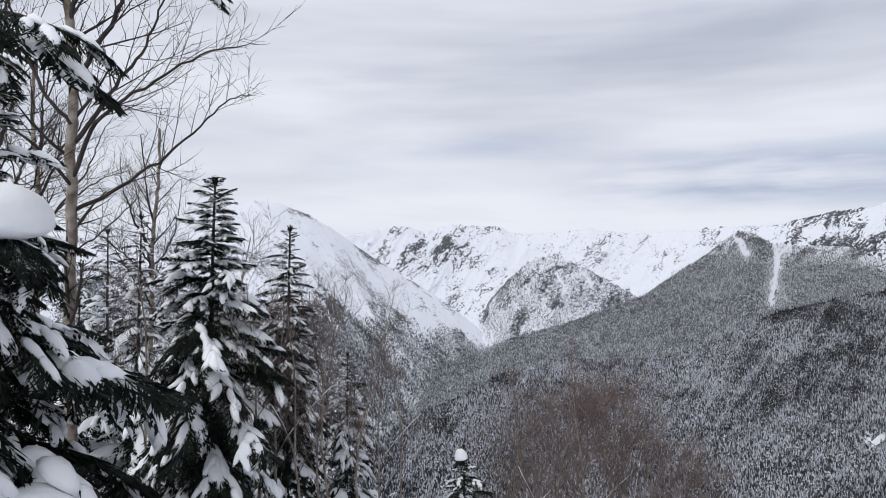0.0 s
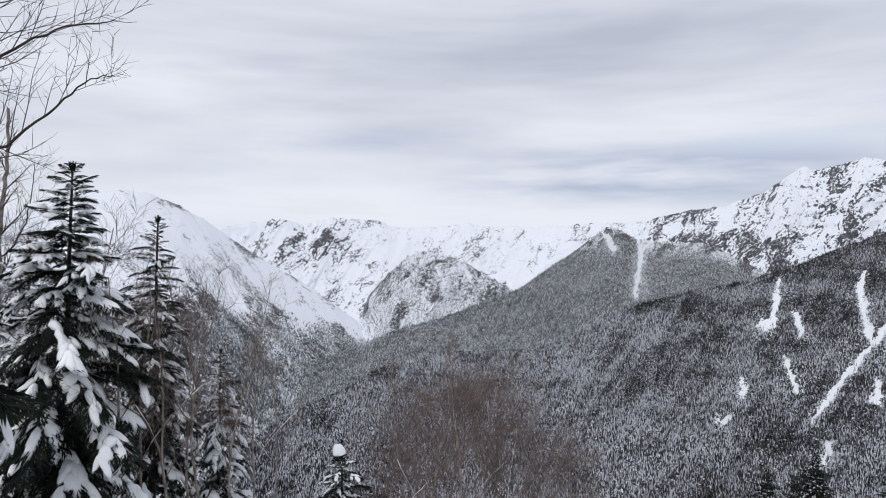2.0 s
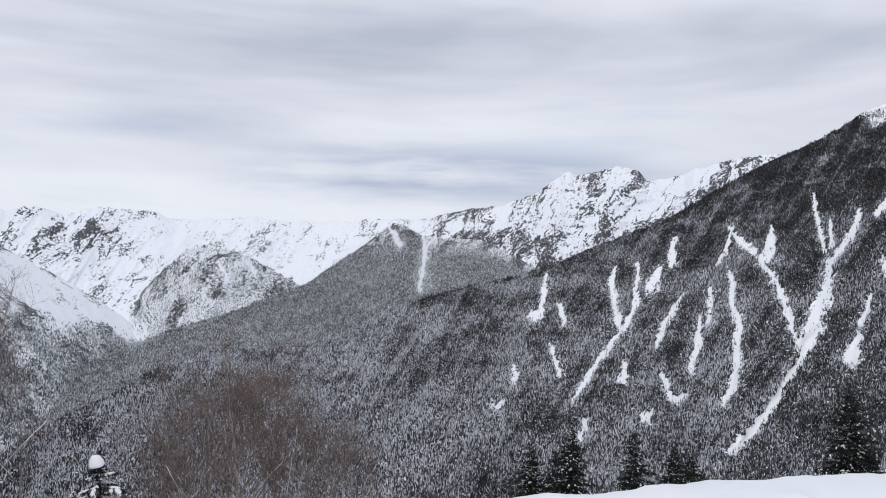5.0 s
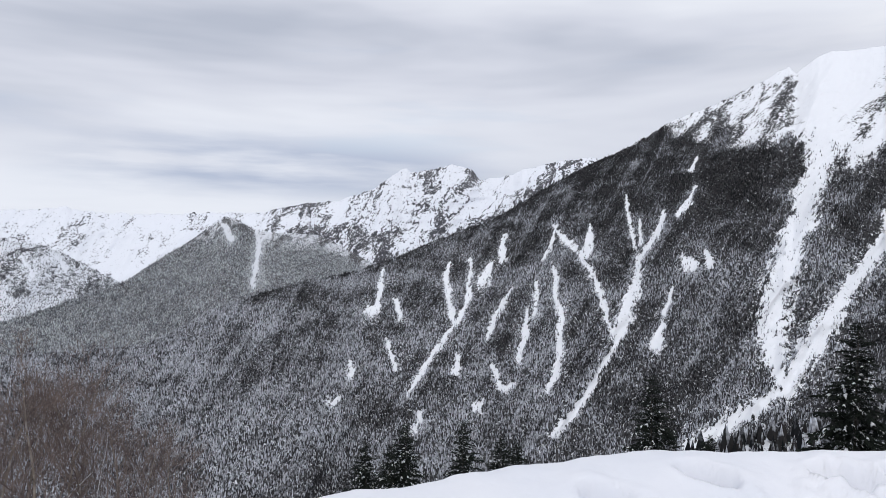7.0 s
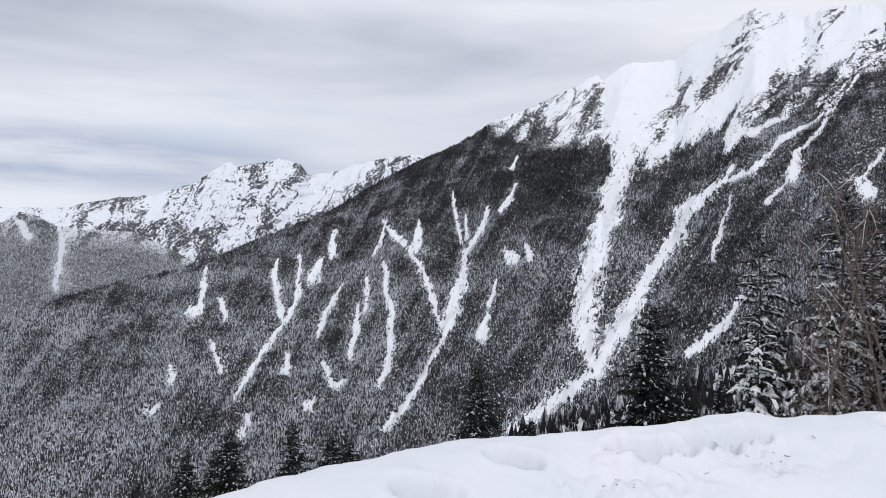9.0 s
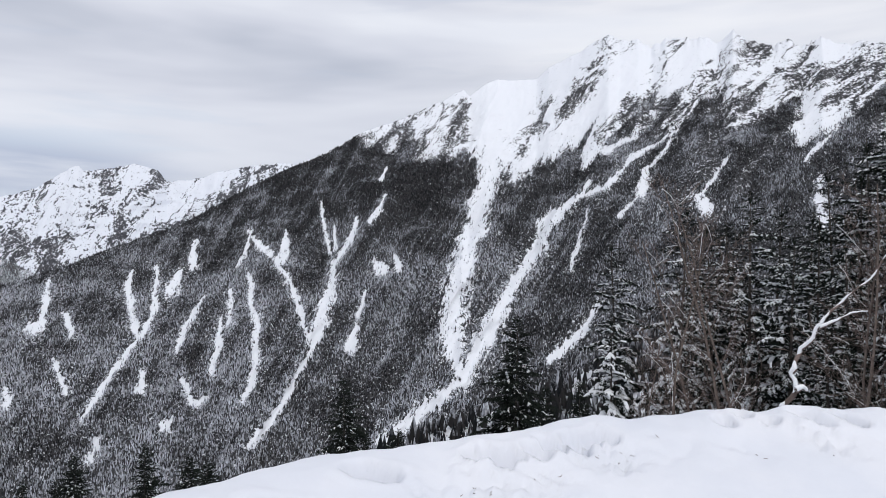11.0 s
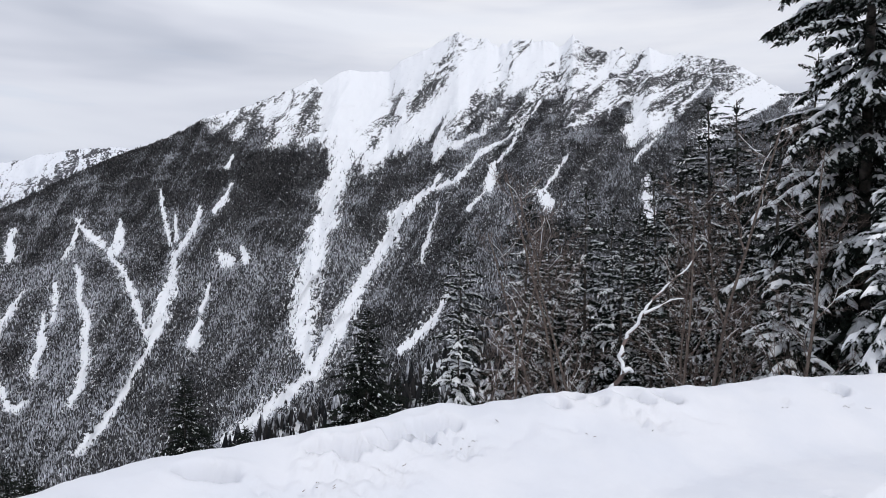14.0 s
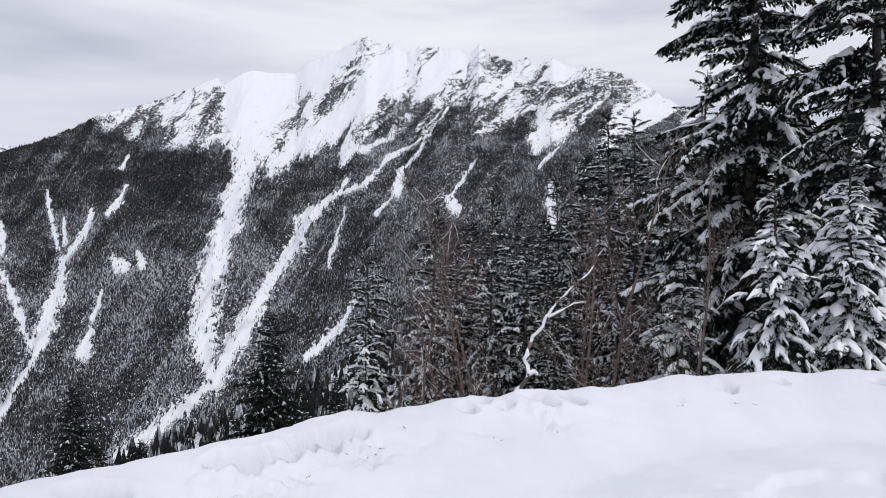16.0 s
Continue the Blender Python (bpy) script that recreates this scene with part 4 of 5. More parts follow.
def conifer_parts(seed, height, radius, boughs, level, snow, side=0, bare_low=0.08, power=0.8, droop=0.0, full=0.45):
    """Crown, snow and trunk meshes of one conifer standing at the origin: boughs in a loose spiral, each with
    smaller side boughs, and snow on a share of them."""
    rng = np.random.default_rng(seed)
    crown, white = [], []
    bend = rng.normal(0, 0.012, 2) * height
    axis = lambda q: np.array([bend[0] * q * q, bend[1] * q * q, q * height])
    # more boughs to the metre towards the tip
    qs = bare_low + (0.985 - bare_low) * (np.arange(boughs) + rng.random(boughs) * 0.9) / boughs
    qs = 1 - (1 - qs) ** 1.22
    lopsided = rng.random() * 6.28
    for k, q in enumerate(qs):
        reach = radius * (1 - q) ** power * min(1.0, full + 2.2 * (q - bare_low)) + 0.06 * radius
        yaw = 2.39996 * k + rng.normal(0, 0.35)
        reach *= 1 + 0.12 * math.cos(yaw - lopsided)
        L = reach * rng.uniform(0.5, 1.15)
        tilt = radians(-12 + 42 * q ** 1.7 - droop * (1 - q) + rng.normal(0, 11))
        at = axis(q)
        if side > 4:
            count = max(3, int(side * min(1, 0.35 + L / radius)))
            gs = 0.18 + 0.80 * (np.arange(count) + rng.random(count)) / count
            pieces = [(0.0, 0.0, 1.0, level)] + [(g, (-1) ** m * rng.uniform(0.25, 1.05) * (1.15 - g), (0.16 + 0.20 * (1 - g)) * rng.uniform(0.75, 1.3), COARSER[level]) for m, g in enumerate(gs)]
        else:
            pieces = [(0.0, 0.0, 1.0, level)]
            for m in range(side if L > 0.3 * radius else side // 2):
                g = rng.uniform(0.28, 0.9)
                pieces.append((g, rng.choice([-1, 1]) * rng.uniform(0.45, 0.95), ((0.22 + 0.24 * (1 - g)) if side > 2 else (0.34 + 0.42 * (1 - g))) * rng.uniform(0.8, 1.15), COARSER[level]))
        for g, off, sc, lv in pieces:
            p = turned(np.array([[g, 0.0, 0.10 * g - 0.42 * g * g]]), yaw, tilt, L, at)[0]
            slope = tilt + math.atan(0.10 - 0.84 * g) * 0.7 + rng.normal(0, 0.12) if g else tilt
            v, f = FRONDS[lv][rng.integers(len(FRONDS[lv]))]
            wide = (0.85 if side > 2 and not g else 1.0) * rng.uniform(0.8, 1.1)
            roll = rng.normal(0, 0.16)
            crown.append((turned(v, yaw + off, slope, L * sc, p, wide, roll), f))
            if L * sc > (0.03 if side > 4 else 0.07) * radius and rng.random() < (0.0 if side > 4 and not g else 1.0) * snow * (1 - 0.75 * ease(0.84, 0.97, q)):
                sv, sf = DRAPES[lv][rng.integers(len(DRAPES[lv]))]
                white.append((turned(sv, yaw + off, slope, L * sc * rng.uniform(0.9, 1.02), p + np.array([0, 0, 0.012 * L * sc]), wide, roll), sf))
    t = np.linspace(0, 1, 9)
    tr = tube([axis(q) for q in t], [0.0090 * height * (1 - q) ** 0.9 + 0.01 for q in t], 8)
    top = blades(rng, np.array([axis(0.97)] * 7), np.array([[math.cos(a) * 0.3, math.sin(a) * 0.3, 1] for a in np.linspace(0, 5.4, 7)]), np.full(7, 0.018 * height + 0.06), np.full(7, 0.012 + 0.0012 * height))
    crown.append(top)
    return joined(crown), (joined(white) if white else None), tr


def conifer(seed, label, category="conifer", **shape):
    crown, white, tr = conifer_parts(seed, **shape)
    ob = tagged(new("conifer"), label, category)
    part("trunk", mesh_of("trunk", *tr, BARK_DARK), ob, "dark rough bark")
    boughs = part("crown", mesh_of("crown", *crown, NEEDLE, smooth=False), ob, "dark green needle boughs")
    if white is not None:
        tagged(part("snow_load", mesh_of("snow_load", *white, SNOW_PAD), boughs, "white snow pads lying on the boughs"), kind="stuff")
    return ob


def stand(ob, az, d, scale=1.0, turn=0.0, sink=0.1, wide=1.0, z=None):
    x, y = d * math.sin(radians(az)), d * math.cos(radians(az))
    h = surface_height(x, y) if z is None else z
    ob.matrix_basis = pose(x, y, h - sink, 0, 0, turn) @ Matrix.Diagonal((scale * wide, scale * wide, scale, 1))
    return ob


def stand_copy(ob, az, d, scale=1.0, turn=0.0, sink=0.1, wide=1.0, z=None, label="", group=""):
    c = copy_thing(ob, pose(0, 0, 0))
    c.scale = (1, 1, 1)
    stand(c, az, d, scale, turn, sink, wide, z)
    return tagged(c, label, group=group)


def base_height(az, d):
    return surface_height(d * math.sin(radians(az)), d * math.cos(radians(az)))


def tall(az, d, el):
    """How tall a tree must be for its tip to stand at a height angle."""
    return EYE + d * math.tan(radians(el)) - base_height(az, d) + 0.1


def bare_tree_parts(seed, height, spread, girth, forks, twigs, depth=3, lean=(0, 0), up=0.35, first=0.25, snowy=0.0, bend=0.17, thin=0.0026, limb=0.40, lines=()):
    """Trunk, limbs and twigs of a leafless tree, and snow along its limbs."""
    rng = np.random.default_rng(seed)
    trunk, limbs, fine, white = [], [], [], []

    def grow(p, way, length, radius, level):
        n = 9 if level == 0 else (6 if level == 1 else 4)
        pts, d = [p], np.array(way, float)
        d = d / np.linalg.norm(d)
        for _ in range(n - 1):
            d = d + rng.normal(0, bend if level else bend * 0.45, 3) + np.array([0, 0, up * (0.16 if level else 0.05)])
            d = d / np.linalg.norm(d)
            pts.append(pts[-1] + d * length / (n - 1))
        pts = np.array(pts)
        radii = np.linspace(radius, radius * (0.25 if level == 0 else 0.3), n)
        piece = tube(pts, radii, 8 if level == 0 else (5 if level == 1 else 3))
        (trunk if level == 0 else limbs if level == 1 else fine).append(piece)
        spawn(pts, radii, length, level, d, radius)

    def spawn(pts, radii, length, level, d, radius):
        n = len(pts)
        if snowy and level <= 2 and radius > 0.006:
            flat = 1 - abs(d[2])
            if flat > 0.25 and rng.random() < snowy:
                white.append(tube(pts[1:] + np.array([0, 0, 1]) * radii[1:, None] * 0.75, np.maximum(radii[1:] * 0.8, 0.007), 5))
        if level >= depth:
            return
        count = forks if level == 0 else (twigs if level == 1 else max(2, twigs // 2))
        for k in range(count):
            q = first + (0.97 - first) * (k + rng.random()) / count if level == 0 else 0.15 + 0.85 * (k + rng.random()) / count
            i = min(n - 2, int(q * (n - 1)))
            fr = q * (n - 1) - i
            at = pts[i] * (1 - fr) + pts[i + 1] * fr
            along = pts[i + 1] - pts[i]
            along = along / np.linalg.norm(along)
            a = rng.random() * 6.283
            off = np.array([math.cos(a), math.sin(a), 0.15 * rng.normal()])
            off = off - along * (off @ along)
            off = off / (np.linalg.norm(off) + 1e-9)
            ang = radians(rng.uniform(28, 60))
            w = along * math.cos(ang) + off * math.sin(ang)
            ln = (spread * (1.15 - 0.75 * q) if level == 0 else length * (0.62 - 0.28 * q)) * rng.uniform(0.7, 1.15)
            grow(at, w, ln, max(radii[i] * (limb if level == 0 else 0.45), thin), level + 1)

    for k, (radius, end, knots) in enumerate(lines):
        p = np.array([(x, y, z) for x, y, z in knots])
        q = np.linspace(0, len(p) - 1, 4 * len(p))
        p = np.stack([np.interp(q, np.arange(len(p)), p[:, m]) for m in range(3)], -1)
        p[1:-1] = (p[:-2] + 2 * p[1:-1] + p[2:]) / 4 + rng.normal(0, 0.012, (len(p) - 2, 3))
        radii = np.linspace(radius, end, len(p))
        (limbs if k else trunk).append(tube(p, radii, 7))
        spawn(p, radii, spread, 1, p[-1] - p[-2], radius)
    if not lines:
        grow(np.zeros(3), np.array([lean[0], lean[1], 1.0]), height, girth, 0)
    return trunk, limbs, fine, white


def bare_tree(seed, label, bark, twig, category="bare tree", **shape):
    trunk, limbs, fine, white = bare_tree_parts(seed, **shape)
    ob = tagged(new("bare_tree"), label, category)
    part("trunk", mesh_of("trunk", *joined(trunk), bark), ob, "smooth thin-barked trunk")
    boughs = tagged(part("branchwork", mesh_of("branchwork", *joined(limbs), twig), ob), kind="stuff")
    if fine:
        tagged(part("twig_spray", mesh_of("twig_spray", *joined(fine), twig), boughs, "fine leafless twigs"), kind="stuff")
    if white:
        tagged(part("limb_snow", mesh_of("limb_snow", *joined(white), SNOW_PAD), boughs, "thin white snow lying along the limbs"), kind="stuff")
    return ob


# ---- the trees beside the lookout, left ----
stand(conifer(101, "dark conifer close by, its boughs bent under thick snow", height=tall(-34.8, 5.6, 13), radius=1.55, boughs=120, level="near", snow=0.8, side=2, power=0.62, droop=14), -34.3, 5.6)
stand(conifer(102, "slender dark conifer with heavy snow pads", height=tall(-18.4, 8.6, 6.5), radius=1.2, boughs=190, level="near", snow=0.75, power=0.72, droop=14, side=1), -18.4, 8.6)
stand(conifer(103, "thin conifer with a dark pointed top and snowy lower boughs", height=tall(-12.5, 10.5, 2.7), radius=0.95, boughs=150, level="near", snow=0.6, power=0.7, droop=6), -12.5, 10.5)
stand(conifer(104, "small snowy conifer among bare saplings", height=tall(-7.8, 11.5, -7.5), radius=0.9, boughs=90, level="mid", snow=0.7, side=1), -7.8, 11.5)
stand(conifer(105, "little conifer with a cap of snow", height=tall(1.7, 9.8, -14.9), radius=0.52, boughs=70, level="near", snow=0.75), 1.7, 9.8)
back_left = conifer(106, "snowy conifer standing behind the nearer trees", height=8.5, radius=1.6, boughs=100, level="mid", snow=1.0, side=1, power=0.75)
stand(back_left, -23.5, 13.5, 0.75)
for k, (a, d, el) in enumerate([(-27.5, 14, 0), (-31, 12, -2), (-15.6, 14.5, -2), (-20.5, 17, 1), (-25.5, 18.5, 2.5), (-34, 17, 3)]):
    stand_copy(back_left, a, d, tall(a, d, el) / 8.5, 70 * k)


def overhanging_bough(az, el, d, yaw, tilt, length):
    """The end of a bough that reaches in from a tree beside the camera's stand."""
    at = place_at(az, el, d)
    crown, white = [], []
    for k, (g, off, sc) in enumerate([(0.0, 0.0, 1.0), (0.25, 0.55, 0.6), (0.3, -0.5, 0.62), (0.55, 0.4, 0.45)]):
        v, f = FRONDS["near"][k % 4]
        sv, sf = DRAPES["near"][k % 2]
        p = np.array([math.cos(yaw) * g * length, math.sin(yaw) * g * length, (0.1 * g - 0.42 * g * g + math.tan(tilt) * g) * length])
        crown.append((turned(v, yaw + off, tilt - 0.2, length * sc, p), f))
        white.append((turned(sv * np.array([1.0, 0.8, 0.9]), yaw + off, tilt - 0.2, length * sc * 0.9, p + np.array([0, 0, 0.012])), sf))
    ob = tagged(new("conifer_bough"), "dark drooping conifer bough with a pad of snow", "bough")
    ob.location = at
    q = np.linspace(0, 0.9, 7)
    stem = np.stack([np.cos(yaw) * q, np.sin(yaw) * q, 0.1 * q - 0.42 * q * q + math.tan(tilt) * q], -1) * length
    part("stem", mesh_of("stem", *tube(stem, np.linspace(0.016, 0.004, 7), 6), BARK_DARK), ob)
    part("needle_spray", mesh_of("needle_spray", *joined(crown), NEEDLE, smooth=False), ob, "dark green needles")
    tagged(part("snow_load", mesh_of("snow_load", *joined(white), SNOW_PAD), ob, "thick white snow pad"), kind="stuff")
    return ob


def snow_cushion(name, label, az, el, d, size, seed):
    """A thick rounded cushion of snow resting on boughs."""
    rings, sides = 18, 28
    t = np.linspace(0.001, np.pi - 0.001, rings)[:, None]
    a = np.linspace(0, 2 * np.pi, sides, endpoint=False)[None, :]
    x, y, z = np.sin(t) * np.cos(a), np.sin(t) * np.sin(a), np.cos(t) + 0 * a
    g = 1 + 0.45 * (fbm(x * 1.2 + seed * 7, y * 1.2, z * 1.2, 3) - 0.5)
    z = np.where(z < 0, z * 0.4, z)
    v = np.stack([x * g * size[0], y * g * size[1], z * g * size[2]], -1).reshape(-1, 3)
    i, j = np.arange(rings - 1)[:, None] * sides, np.arange(sides)[None, :]
    j1 = (j + 1) % sides
    f = np.stack([i + j, i + sides + j, i + sides + j1, i + j1], -1).reshape(-1, 4)
    crown = [(turned(FRONDS["near"][k % 4][0], k * 0.9 + 0.3, -0.35, size[0] * 1.5, np.array([0, 0, -size[2] * 0.25])), FRONDS["near"][k % 4][1]) for k in range(7)]
    ob = tagged(new(name), label, "bough")
    ob.location = place_at(az, el, d)
    part("needle_spray", mesh_of("needle_spray", *joined(crown), NEEDLE, smooth=False), ob, "dark green needles")
    part("snow_cap", mesh_of("snow_cap", v, f, SNOW_PAD), ob, "thick rounded white snow")
    return ob


snow_cushion("conifer_bough", "conifer bough buried under a thick snow cushion", -32.0, 2.4, 4.9, (0.26, 0.26, 0.24), 1)
snow_cushion("conifer_bough", "low conifer bough under a mound of snow", -30.6, -17.6, 5.0, (0.32, 0.26, 0.2), 2)
snow_cushion("conifer_bough", "tip of a little conifer under a round cap of snow", 1.45, -15.7, 9.75, (0.085, 0.085, 0.12), 3)
overhanging_bough(-36.0, 16.2, 4.6, radians(8), radians(2), 0.95)
overhanging_bough(-34.5, 14.0, 5.2, radians(-20), radians(-5), 0.5)
overhanging_bough(-20.5, 20.4, 5.0, radians(-10), radians(-4), 0.36)

# trunk and limbs as they fork, in metres across, away and up from the foot
BIRCH_LIMBS = [
    (0.075, 0.035, [(0.04, 0, -1.7), (0.02, 0, 0.0), (0.0, 0, 1.6), (0.0, 0.02, 3.0), (0.01, 0.03, 3.8), (-0.03, 0.05, 4.6), (-0.13, 0.08, 5.2), (-0.15, 0.1, 5.8), (-0.10, 0.15, 7.0)]),
    (0.032, 0.014, [(-0.02, 0.04, 4.55), (0.03, 0.0, 4.75), (0.10, -0.05, 5.1), (0.12, -0.1, 5.6), (0.2, -0.2, 6.8)]),
    (0.034, 0.008, [(0.05, 0.0, 3.85), (0.22, -0.1, 4.15), (0.44, -0.2, 4.55), (0.52, -0.2, 4.85), (0.75, -0.15, 5.1), (0.95, -0.1, 5.55), (1.1, 0.0, 6.1)]),
    (0.030, 0.006, [(0.03, 0.0, 3.1), (0.30, 0.2, 3.55), (0.50, 0.3, 3.9), (0.75, 0.4, 4.3), (0.95, 0.5, 4.85), (1.1, 0.5, 5.3), (1.35, 0.5, 5.7)]),
    (0.028, 0.005, [(0.02, 0.0, 2.7), (0.22, -0.2, 3.3), (0.55, -0.3, 3.6), (1.05, -0.4, 4.0), (1.5, -0.5, 4.25), (1.95, -0.5, 4.4)]),
    (0.026, 0.005, [(0.02, 0.0, 2.3), (0.5, 0.3, 2.6), (1.0, 0.4, 3.0), (1.5, 0.5, 3.5), (1.85, 0.5, 3.9), (2.15, 0.5, 4.0)]),
    (0.026, 0.006, [(0.0, 0.0, 3.3), (-0.3, 0.2, 3.7), (-0.55, 0.3, 4.3), (-0.7, 0.3, 5.0), (-0.8, 0.3, 5.8)]),
    (0.022, 0.005, [(0.0, 0.0, 2.6), (-0.35, -0.3, 3.0), (-0.75, -0.5, 3.3), (-1.1, -0.6, 3.9)])]
birch = bare_tree(111, "tall leafless birch with a pale forked trunk", BARK_PALE, TWIG, height=7, spread=2.0, girth=0.08, forks=8, twigs=14, depth=3, up=0.55, thin=0.0038, bend=0.11, lines=BIRCH_LIMBS)
stand(birch, -27.9, 9.2, turn=27.9, sink=0, z=0)
for k, (a, d, sc, tn) in enumerate([(-32.6, 13.0, 1.1, 120), (-22.5, 14.5, 0.72, 250), (-30, 17, 1.0, 10)]):
    stand_copy(birch, a, d, sc, tn, sink=0, z=-0.8, label="leafless birch behind the tall one")
sapling = bare_tree(112, "leafless brown sapling with upright twigs", BARK_PALE, TWIG_BROWN, height=4.6, spread=1.7, girth=0.030, forks=12, twigs=9, depth=3, up=0.9, first=0.28, snowy=0.10)
stand(sapling, -14.2, 8.3, tall(-14.2, 8.3, 1.0) / 5.2, 0)
sapling_2 = bare_tree(113, "leafless brown sapling with a bent stem", BARK_PALE, TWIG_BROWN, height=4.9, spread=1.9, girth=0.028, forks=13, twigs=9, depth=3, up=0.8, lean=(0.12, 0.05), first=0.2, snowy=0.10)
stand(sapling_2, -9.0, 9.2, tall(-9.0, 9.2, -0.3) / 5.2, 90)
LEFT_SAPLINGS = [(-11.2, 8.7, -1), (-7.2, 9.6, -1.5), (-5.0, 10.5, -4), (-16.5, 9.6, 3), (-12.0, 11.0, 0), (-8.2, 12.0, -0.8), (-3.5, 11.5, -6.5), (-19.8, 10.8, 4), (-22.0, 10.0, 4), (-10.1, 9.9, -0.5), (-13.2, 9.4, 0.5)]
for k, (a, d, el) in enumerate(LEFT_SAPLINGS):
    stand_copy((sapling, sapling_2)[k % 2], a, d, tall(a, d, el) / 5.2, 47 * k, group="saplings beside the lookout")

# ---- the brown thicket below the lookout ----
bush = bare_tree(121, "brown leafless bush fanning up from below the bank", BARK_PALE, TWIG_BROWN, height=3.6, spread=2.3, girth=0.034, forks=17, twigs=10, depth=3, up=1.1, first=0.06, snowy=0.3, thin=0.0042, limb=0.42, category="bush")
stand(bush, 11.5, 14.5, 1.0, 0)
bush_2 = bare_tree(122, "brown leafless bush fanning up from below the bank", BARK_PALE, TWIG_BROWN, height=3.4, spread=2.2, girth=0.03, forks=17, twigs=10, depth=3, up=1.0, lean=(0.2, 0), first=0.06, snowy=0.3, thin=0.0042, limb=0.42, category="bush")
stand(bush_2, 8.5, 15.0, 1.0, 0)
for k, (a, d, sc) in enumerate([(6.8, 16, 1.0), (9.9, 16.5, 1.12), (13.2, 16.0, 1.1), (14.8, 15.2, 1.0), (16.4, 16.5, 0.95), (18.4, 15.8, 0.78), (20.4, 16.5, 0.75), (5.0, 15.5, 0.75)]):
    stand_copy((bush, bush_2)[k % 2], a, d, sc, 61 * k, group="brown bushes")

# ---- conifers down the slope ----
slope_tree = conifer(131, "dark conifer with lightly snowed boughs down the slope", height=20.0, radius=4.3, boughs=250, level="far", snow=0.3, side=5, power=0.75, bare_low=0.3, full=0.8)
slope_tree_2 = conifer(132, "dark conifer with lightly snowed boughs down the slope", height=20.0, radius=4.6, boughs=250, level="far", snow=0.34, side=5, power=0.72, bare_low=0.3, full=0.8)
stand(slope_tree, 57.3, 45, tall(57.3, 45, -9.5) / 20)
stand(slope_tree_2, 37.7, 45, tall(37.7, 45, -14.0) / 20)
for k, (a, d, el) in enumerate([(34.5, 44, -15.5), (42.5, 42, -13.7), (45.4, 45, -14.7), (70.8, 46, -4.5), (73.2, 60, -10.0), (76.0, 62, -9.5), (46.6, 62, -15.2), (36.2, 60, -15.6), (61.3, 70, -13.6), (58.8, 75, -13.6)]):
    stand_copy((slope_tree_2, slope_tree)[k % 2], a, d, tall(a, d, el) / 20, 83 * k, group="conifers down the slope")

# ---- the wood at the right ----
wood_tree = conifer(141, "dark conifer at the wood's edge with snow-tipped boughs", height=17.0, radius=3.1, boughs=125, level="far", snow=1.0, side=10, power=0.7, bare_low=0.2, full=0.7, droop=8)
wood_tree_2 = conifer(142, "dark conifer in the wood with thin open boughs", height=17.0, radius=2.8, boughs=110, level="far", snow=0.95, side=10, power=0.65, bare_low=0.2, full=0.7, droop=8)
stand(wood_tree, 79.1, 30, tall(79.1, 30, 1.4) / 17)
stand(wood_tree_2, 83.3, 29, tall(83.3, 29, 4.2) / 17)
for k, (a, d, el) in enumerate([(86.1, 31, 2.8), (88.4, 29, 5.2), (90.9, 28, 2.0), (92.7, 30, 3.0), (97.7, 33, 11.5), (99.9, 32, 11.5), (95.3, 33, 6.5), (101.6, 27, 9.0), (85.0, 40, 0.5), (93.8, 24, -1.0), (98.4, 22, 1.0), (103.5, 30, 14), (118.5, 24, 18), (111.5, 30, 16), (87.2, 36, 3.0), (89.6, 38, 4.0), (91.8, 36, 3.5), (94.2, 37, 6.5), (96.6, 38, 8.5), (84.0, 37, 1.5), (98.9, 27, 4.0), (95.0, 27, 1.5), (104.6, 25, 6.0), (106.0, 28, 12)]):
    stand_copy((wood_tree, wood_tree_2)[k % 2], a, d, tall(a, d, el) / 17, 97 * k, group="conifers of the wood")
stand(conifer(151, "large dark conifer with broad boughs holding snow", height=tall(107.3, 20, 36), radius=3.1, boughs=290, level="mid", snow=1.0, side=15, power=0.62, bare_low=0.12, droop=10), 107.3, 20)
stand(conifer(152, "large snowy conifer at the edge of the bank", height=tall(115.0, 17, 33), radius=2.9, boughs=210, level="mid", snow=1.0, side=15, power=0.62, bare_low=0.12, droop=12), 115.2, 17)
stand(conifer(153, "young conifer heavily laden with snow", height=tall(109.5, 13.2, 6.4), radius=1.35, boughs=200, level="mid", snow=1.0, side=3, droop=30), 109.5, 13.2)
stand(conifer(154, "young conifer heavily laden with snow", height=tall(114.0, 13.5, 7.9), radius=1.5, boughs=210, level="mid", snow=1.0, side=3, droop=30), 113.8, 13.5)
stand(conifer(155, "low snowy conifer behind the bank", height=tall(101.0, 17, 0.5), radius=1.9, boughs=130, level="mid", snow=0.85, side=2, power=0.7, droop=12), 102.8, 17)
stand(conifer(156, "low snowy conifer behind the bank", height=tall(79.0, 27, -5.5), radius=1.7, boughs=130, level="mid", snow=0.9, side=2, power=0.7, droop=10), 78.6, 26)

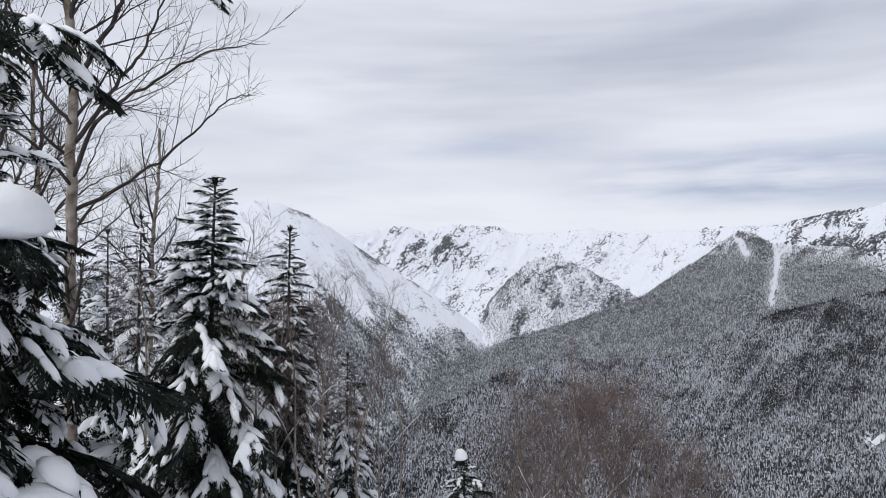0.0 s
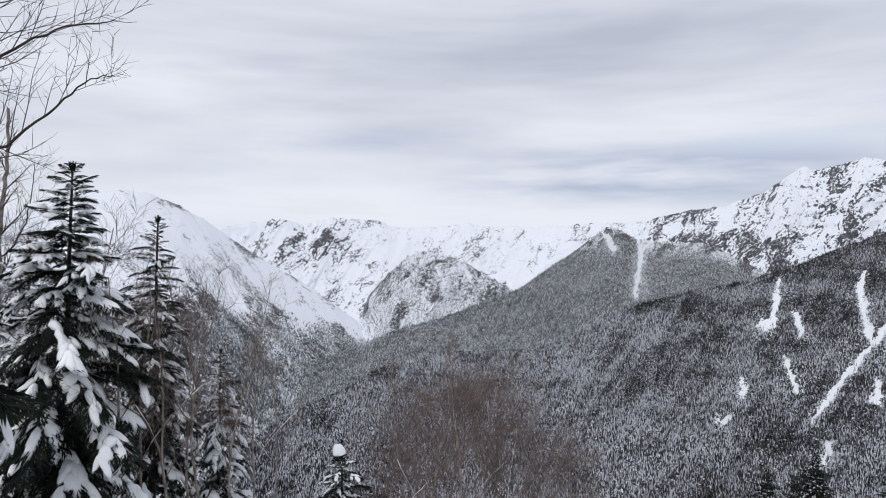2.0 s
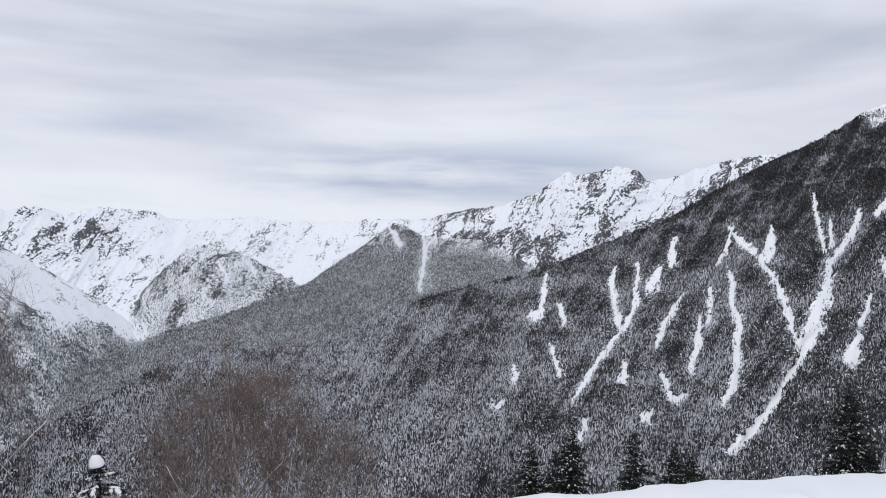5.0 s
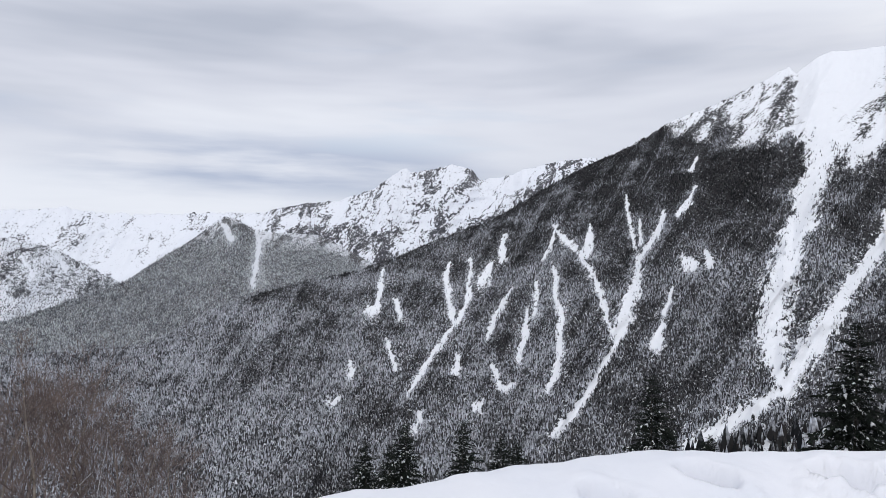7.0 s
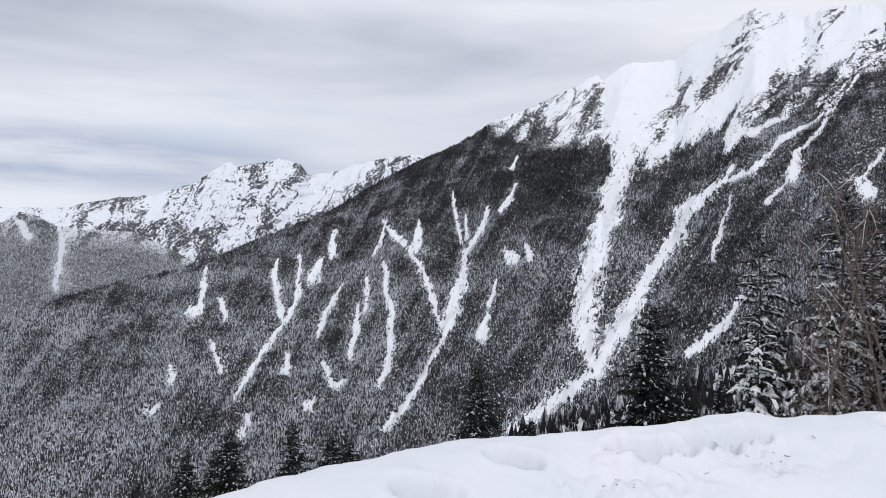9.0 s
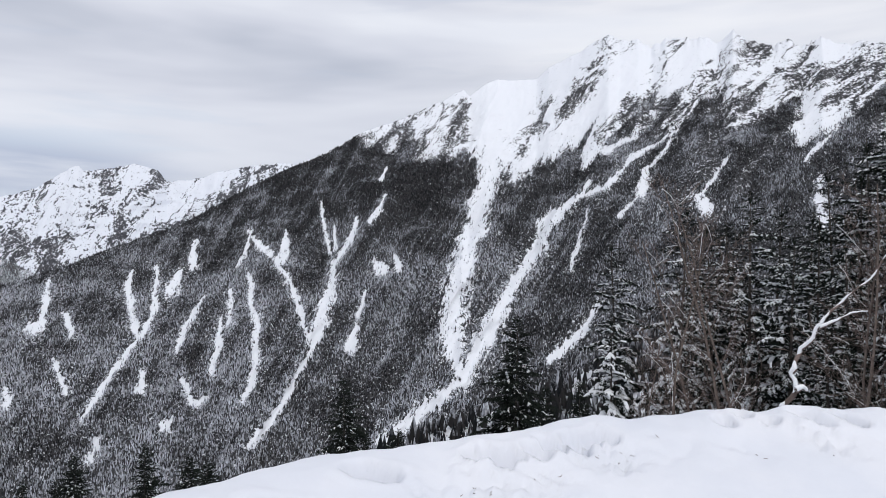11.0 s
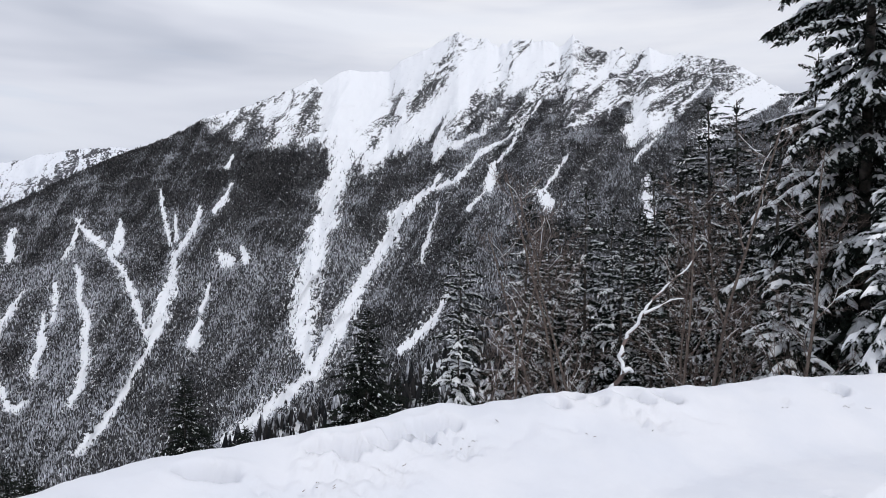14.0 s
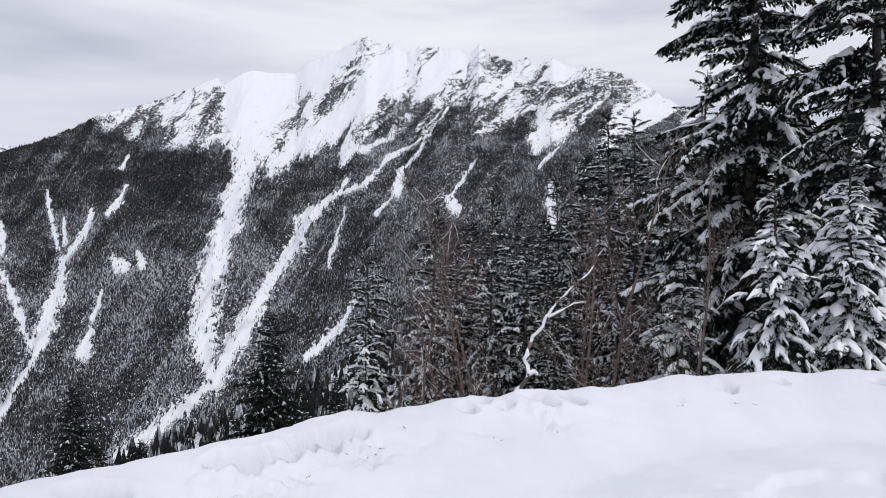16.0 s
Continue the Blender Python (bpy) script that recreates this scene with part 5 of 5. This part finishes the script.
wood_bare = bare_tree(161, "leafless grey-brown tree with snow along its limbs", BARK_GREY, TWIG_BROWN, height=11.0, spread=2.7, girth=0.06, limb=0.36, forks=17, twigs=8, depth=3, up=0.85, first=0.18, snowy=0.85, thin=0.006, bend=0.2)
stand(wood_bare, 87.6, 18, 0.95, 0)
wood_bare_2 = bare_tree(162, "leafless grey-brown tree leaning with snow on it", BARK_GREY, TWIG_BROWN, height=9.5, spread=2.6, girth=0.05, limb=0.36, forks=17, twigs=8, depth=3, up=0.8, lean=(0.06, 0.05), first=0.15, snowy=0.85, thin=0.006, bend=0.2)
stand(wood_bare_2, 84.2, 17, 0.85, 40)
for k, (a, d, sc) in enumerate([(81.9, 19, 0.7), (89.9, 17, 0.8), (95.8, 16, 0.9), (97.3, 17, 0.95), (99.0, 18, 0.9), (102.2, 15, 0.8), (96.6, 20, 1.05), (86.0, 20, 0.9)]):
    stand_copy((wood_bare_2, wood_bare)[k % 2], a, d, sc, 53 * k, group="leafless trees of the wood")


def bent_stem():
    """A crooked stem bent over towards the wood, snow along its upper side, with a fork and a broken stub."""
    def line(knots, n, rough):
        pts = np.array([place_at(a, e, 13.5 + 0.05 * i) for i, (a, e) in enumerate(knots)])
        s = np.linspace(0, len(pts) - 1, n)
        p = np.stack([np.interp(s, np.arange(len(pts)), pts[:, k]) for k in range(3)], -1)
        p[1:-1] = (p[:-2] + 4 * p[1:-1] + p[2:]) / 6
        return p + (np.stack([fbm(s * 1.7, 1.0, 0.0, 3), fbm(s * 1.7, 2.0, 0.0, 3), fbm(s * 1.7, 3.0, 0.0, 3)], -1) - 0.5) * rough
    ob = tagged(new("bent_tree"), "crooked leafless stem with snow along it, behind the bank", "bare tree")
    p = line([(90.6, -11.2), (90.9, -10.3), (91.85, -9.0), (91.6, -7.9), (91.75, -7.0), (92.5, -5.7), (93.3, -4.55), (93.7, -3.65), (95.05, -2.2), (96.4, -0.9), (97.4, 0.8)], 44, 0.10)
    base = p[0].copy()
    ob.location = base
    r = np.linspace(0.05, 0.010, len(p)) * (0.8 + 0.4 * vnoise(np.arange(len(p)) * 0.6, 4.0))
    part("trunk", mesh_of("trunk", *tube(p - base, r, 8), TWIG_BROWN), ob, "brown bark")
    fork = line([(93.3, -4.55), (94.3, -4.0), (95.2, -3.45), (96.2, -3.3)], 14, 0.06)
    part("limb", mesh_of("limb", *tube(fork - base, np.linspace(0.026, 0.007, 14), 6), TWIG_BROWN), ob)
    stub = line([(91.85, -9.0), (92.3, -8.7), (92.5, -8.95)], 7, 0.03)
    part("limb", mesh_of("limb", *tube(stub - base, np.linspace(0.04, 0.018, 7), 6), TWIG_BROWN), ob)
    for q, rad, keep in ((p, r, 0.42), (fork, np.linspace(0.026, 0.007, 14), 0.3), (stub, np.linspace(0.05, 0.03, 7), 0.1)):
        k = np.arange(len(q))
        thick = rad * 1.0 * ease(keep - 0.12, keep + 0.12, fbm(k * 0.45, 7.0, 0.0, 3)) + 0.002
        lie = np.stack([-0.35 * rad, 0.05 * rad, 0.75 * rad], -1)
        part("limb_snow", mesh_of("limb_snow", *tube(q - base + lie, thick, 7), SNOW_PAD), ob, "white snow lying along the stem")


bent_stem()


# ---- bits of bark and twig lying on the bank ----
def litter(az, back, seed):
    rng = np.random.default_rng(seed)
    d = float(np.interp(az, BANK_AZ, BANK_D)) - back
    x, y = d * math.sin(radians(az)), d * math.cos(radians(az))
    z = float(bank_surface(np.array([az]), np.array([d]))[0])
    bits = []
    for _ in range(rng.integers(3, 6)):
        p = np.array([rng.normal(0, 0.07), rng.normal(0, 0.07), 0.006])
        a = rng.random() * 6.28
        q = p + np.array([math.cos(a), math.sin(a), rng.uniform(-0.05, 0.35)]) * rng.uniform(0.012, 0.05)
        bits.append(tube([p, (p + q) / 2 + rng.normal(0, 0.006, 3), q], [0.0024, 0.0024, 0.0015], 4))
    ob = tagged(new("twig_litter", mesh_of("twig_litter", *joined(bits), TWIG_BROWN)), "few broken brown twigs lying on the snow", "twigs")
    ob.location = (x, y, z)
    return ob


for k, (a, b) in enumerate([(79.6, 0.62), (80.5, 0.60), (81.4, 0.66), (83.5, 0.52), (89.5, 0.79), (94.0, 0.66), (94.7, 0.70), (103.2, 0.72), (107.2, 0.82), (71.5, 0.75), (76.0, 0.72)]):
    litter(a, b, 200 + k)
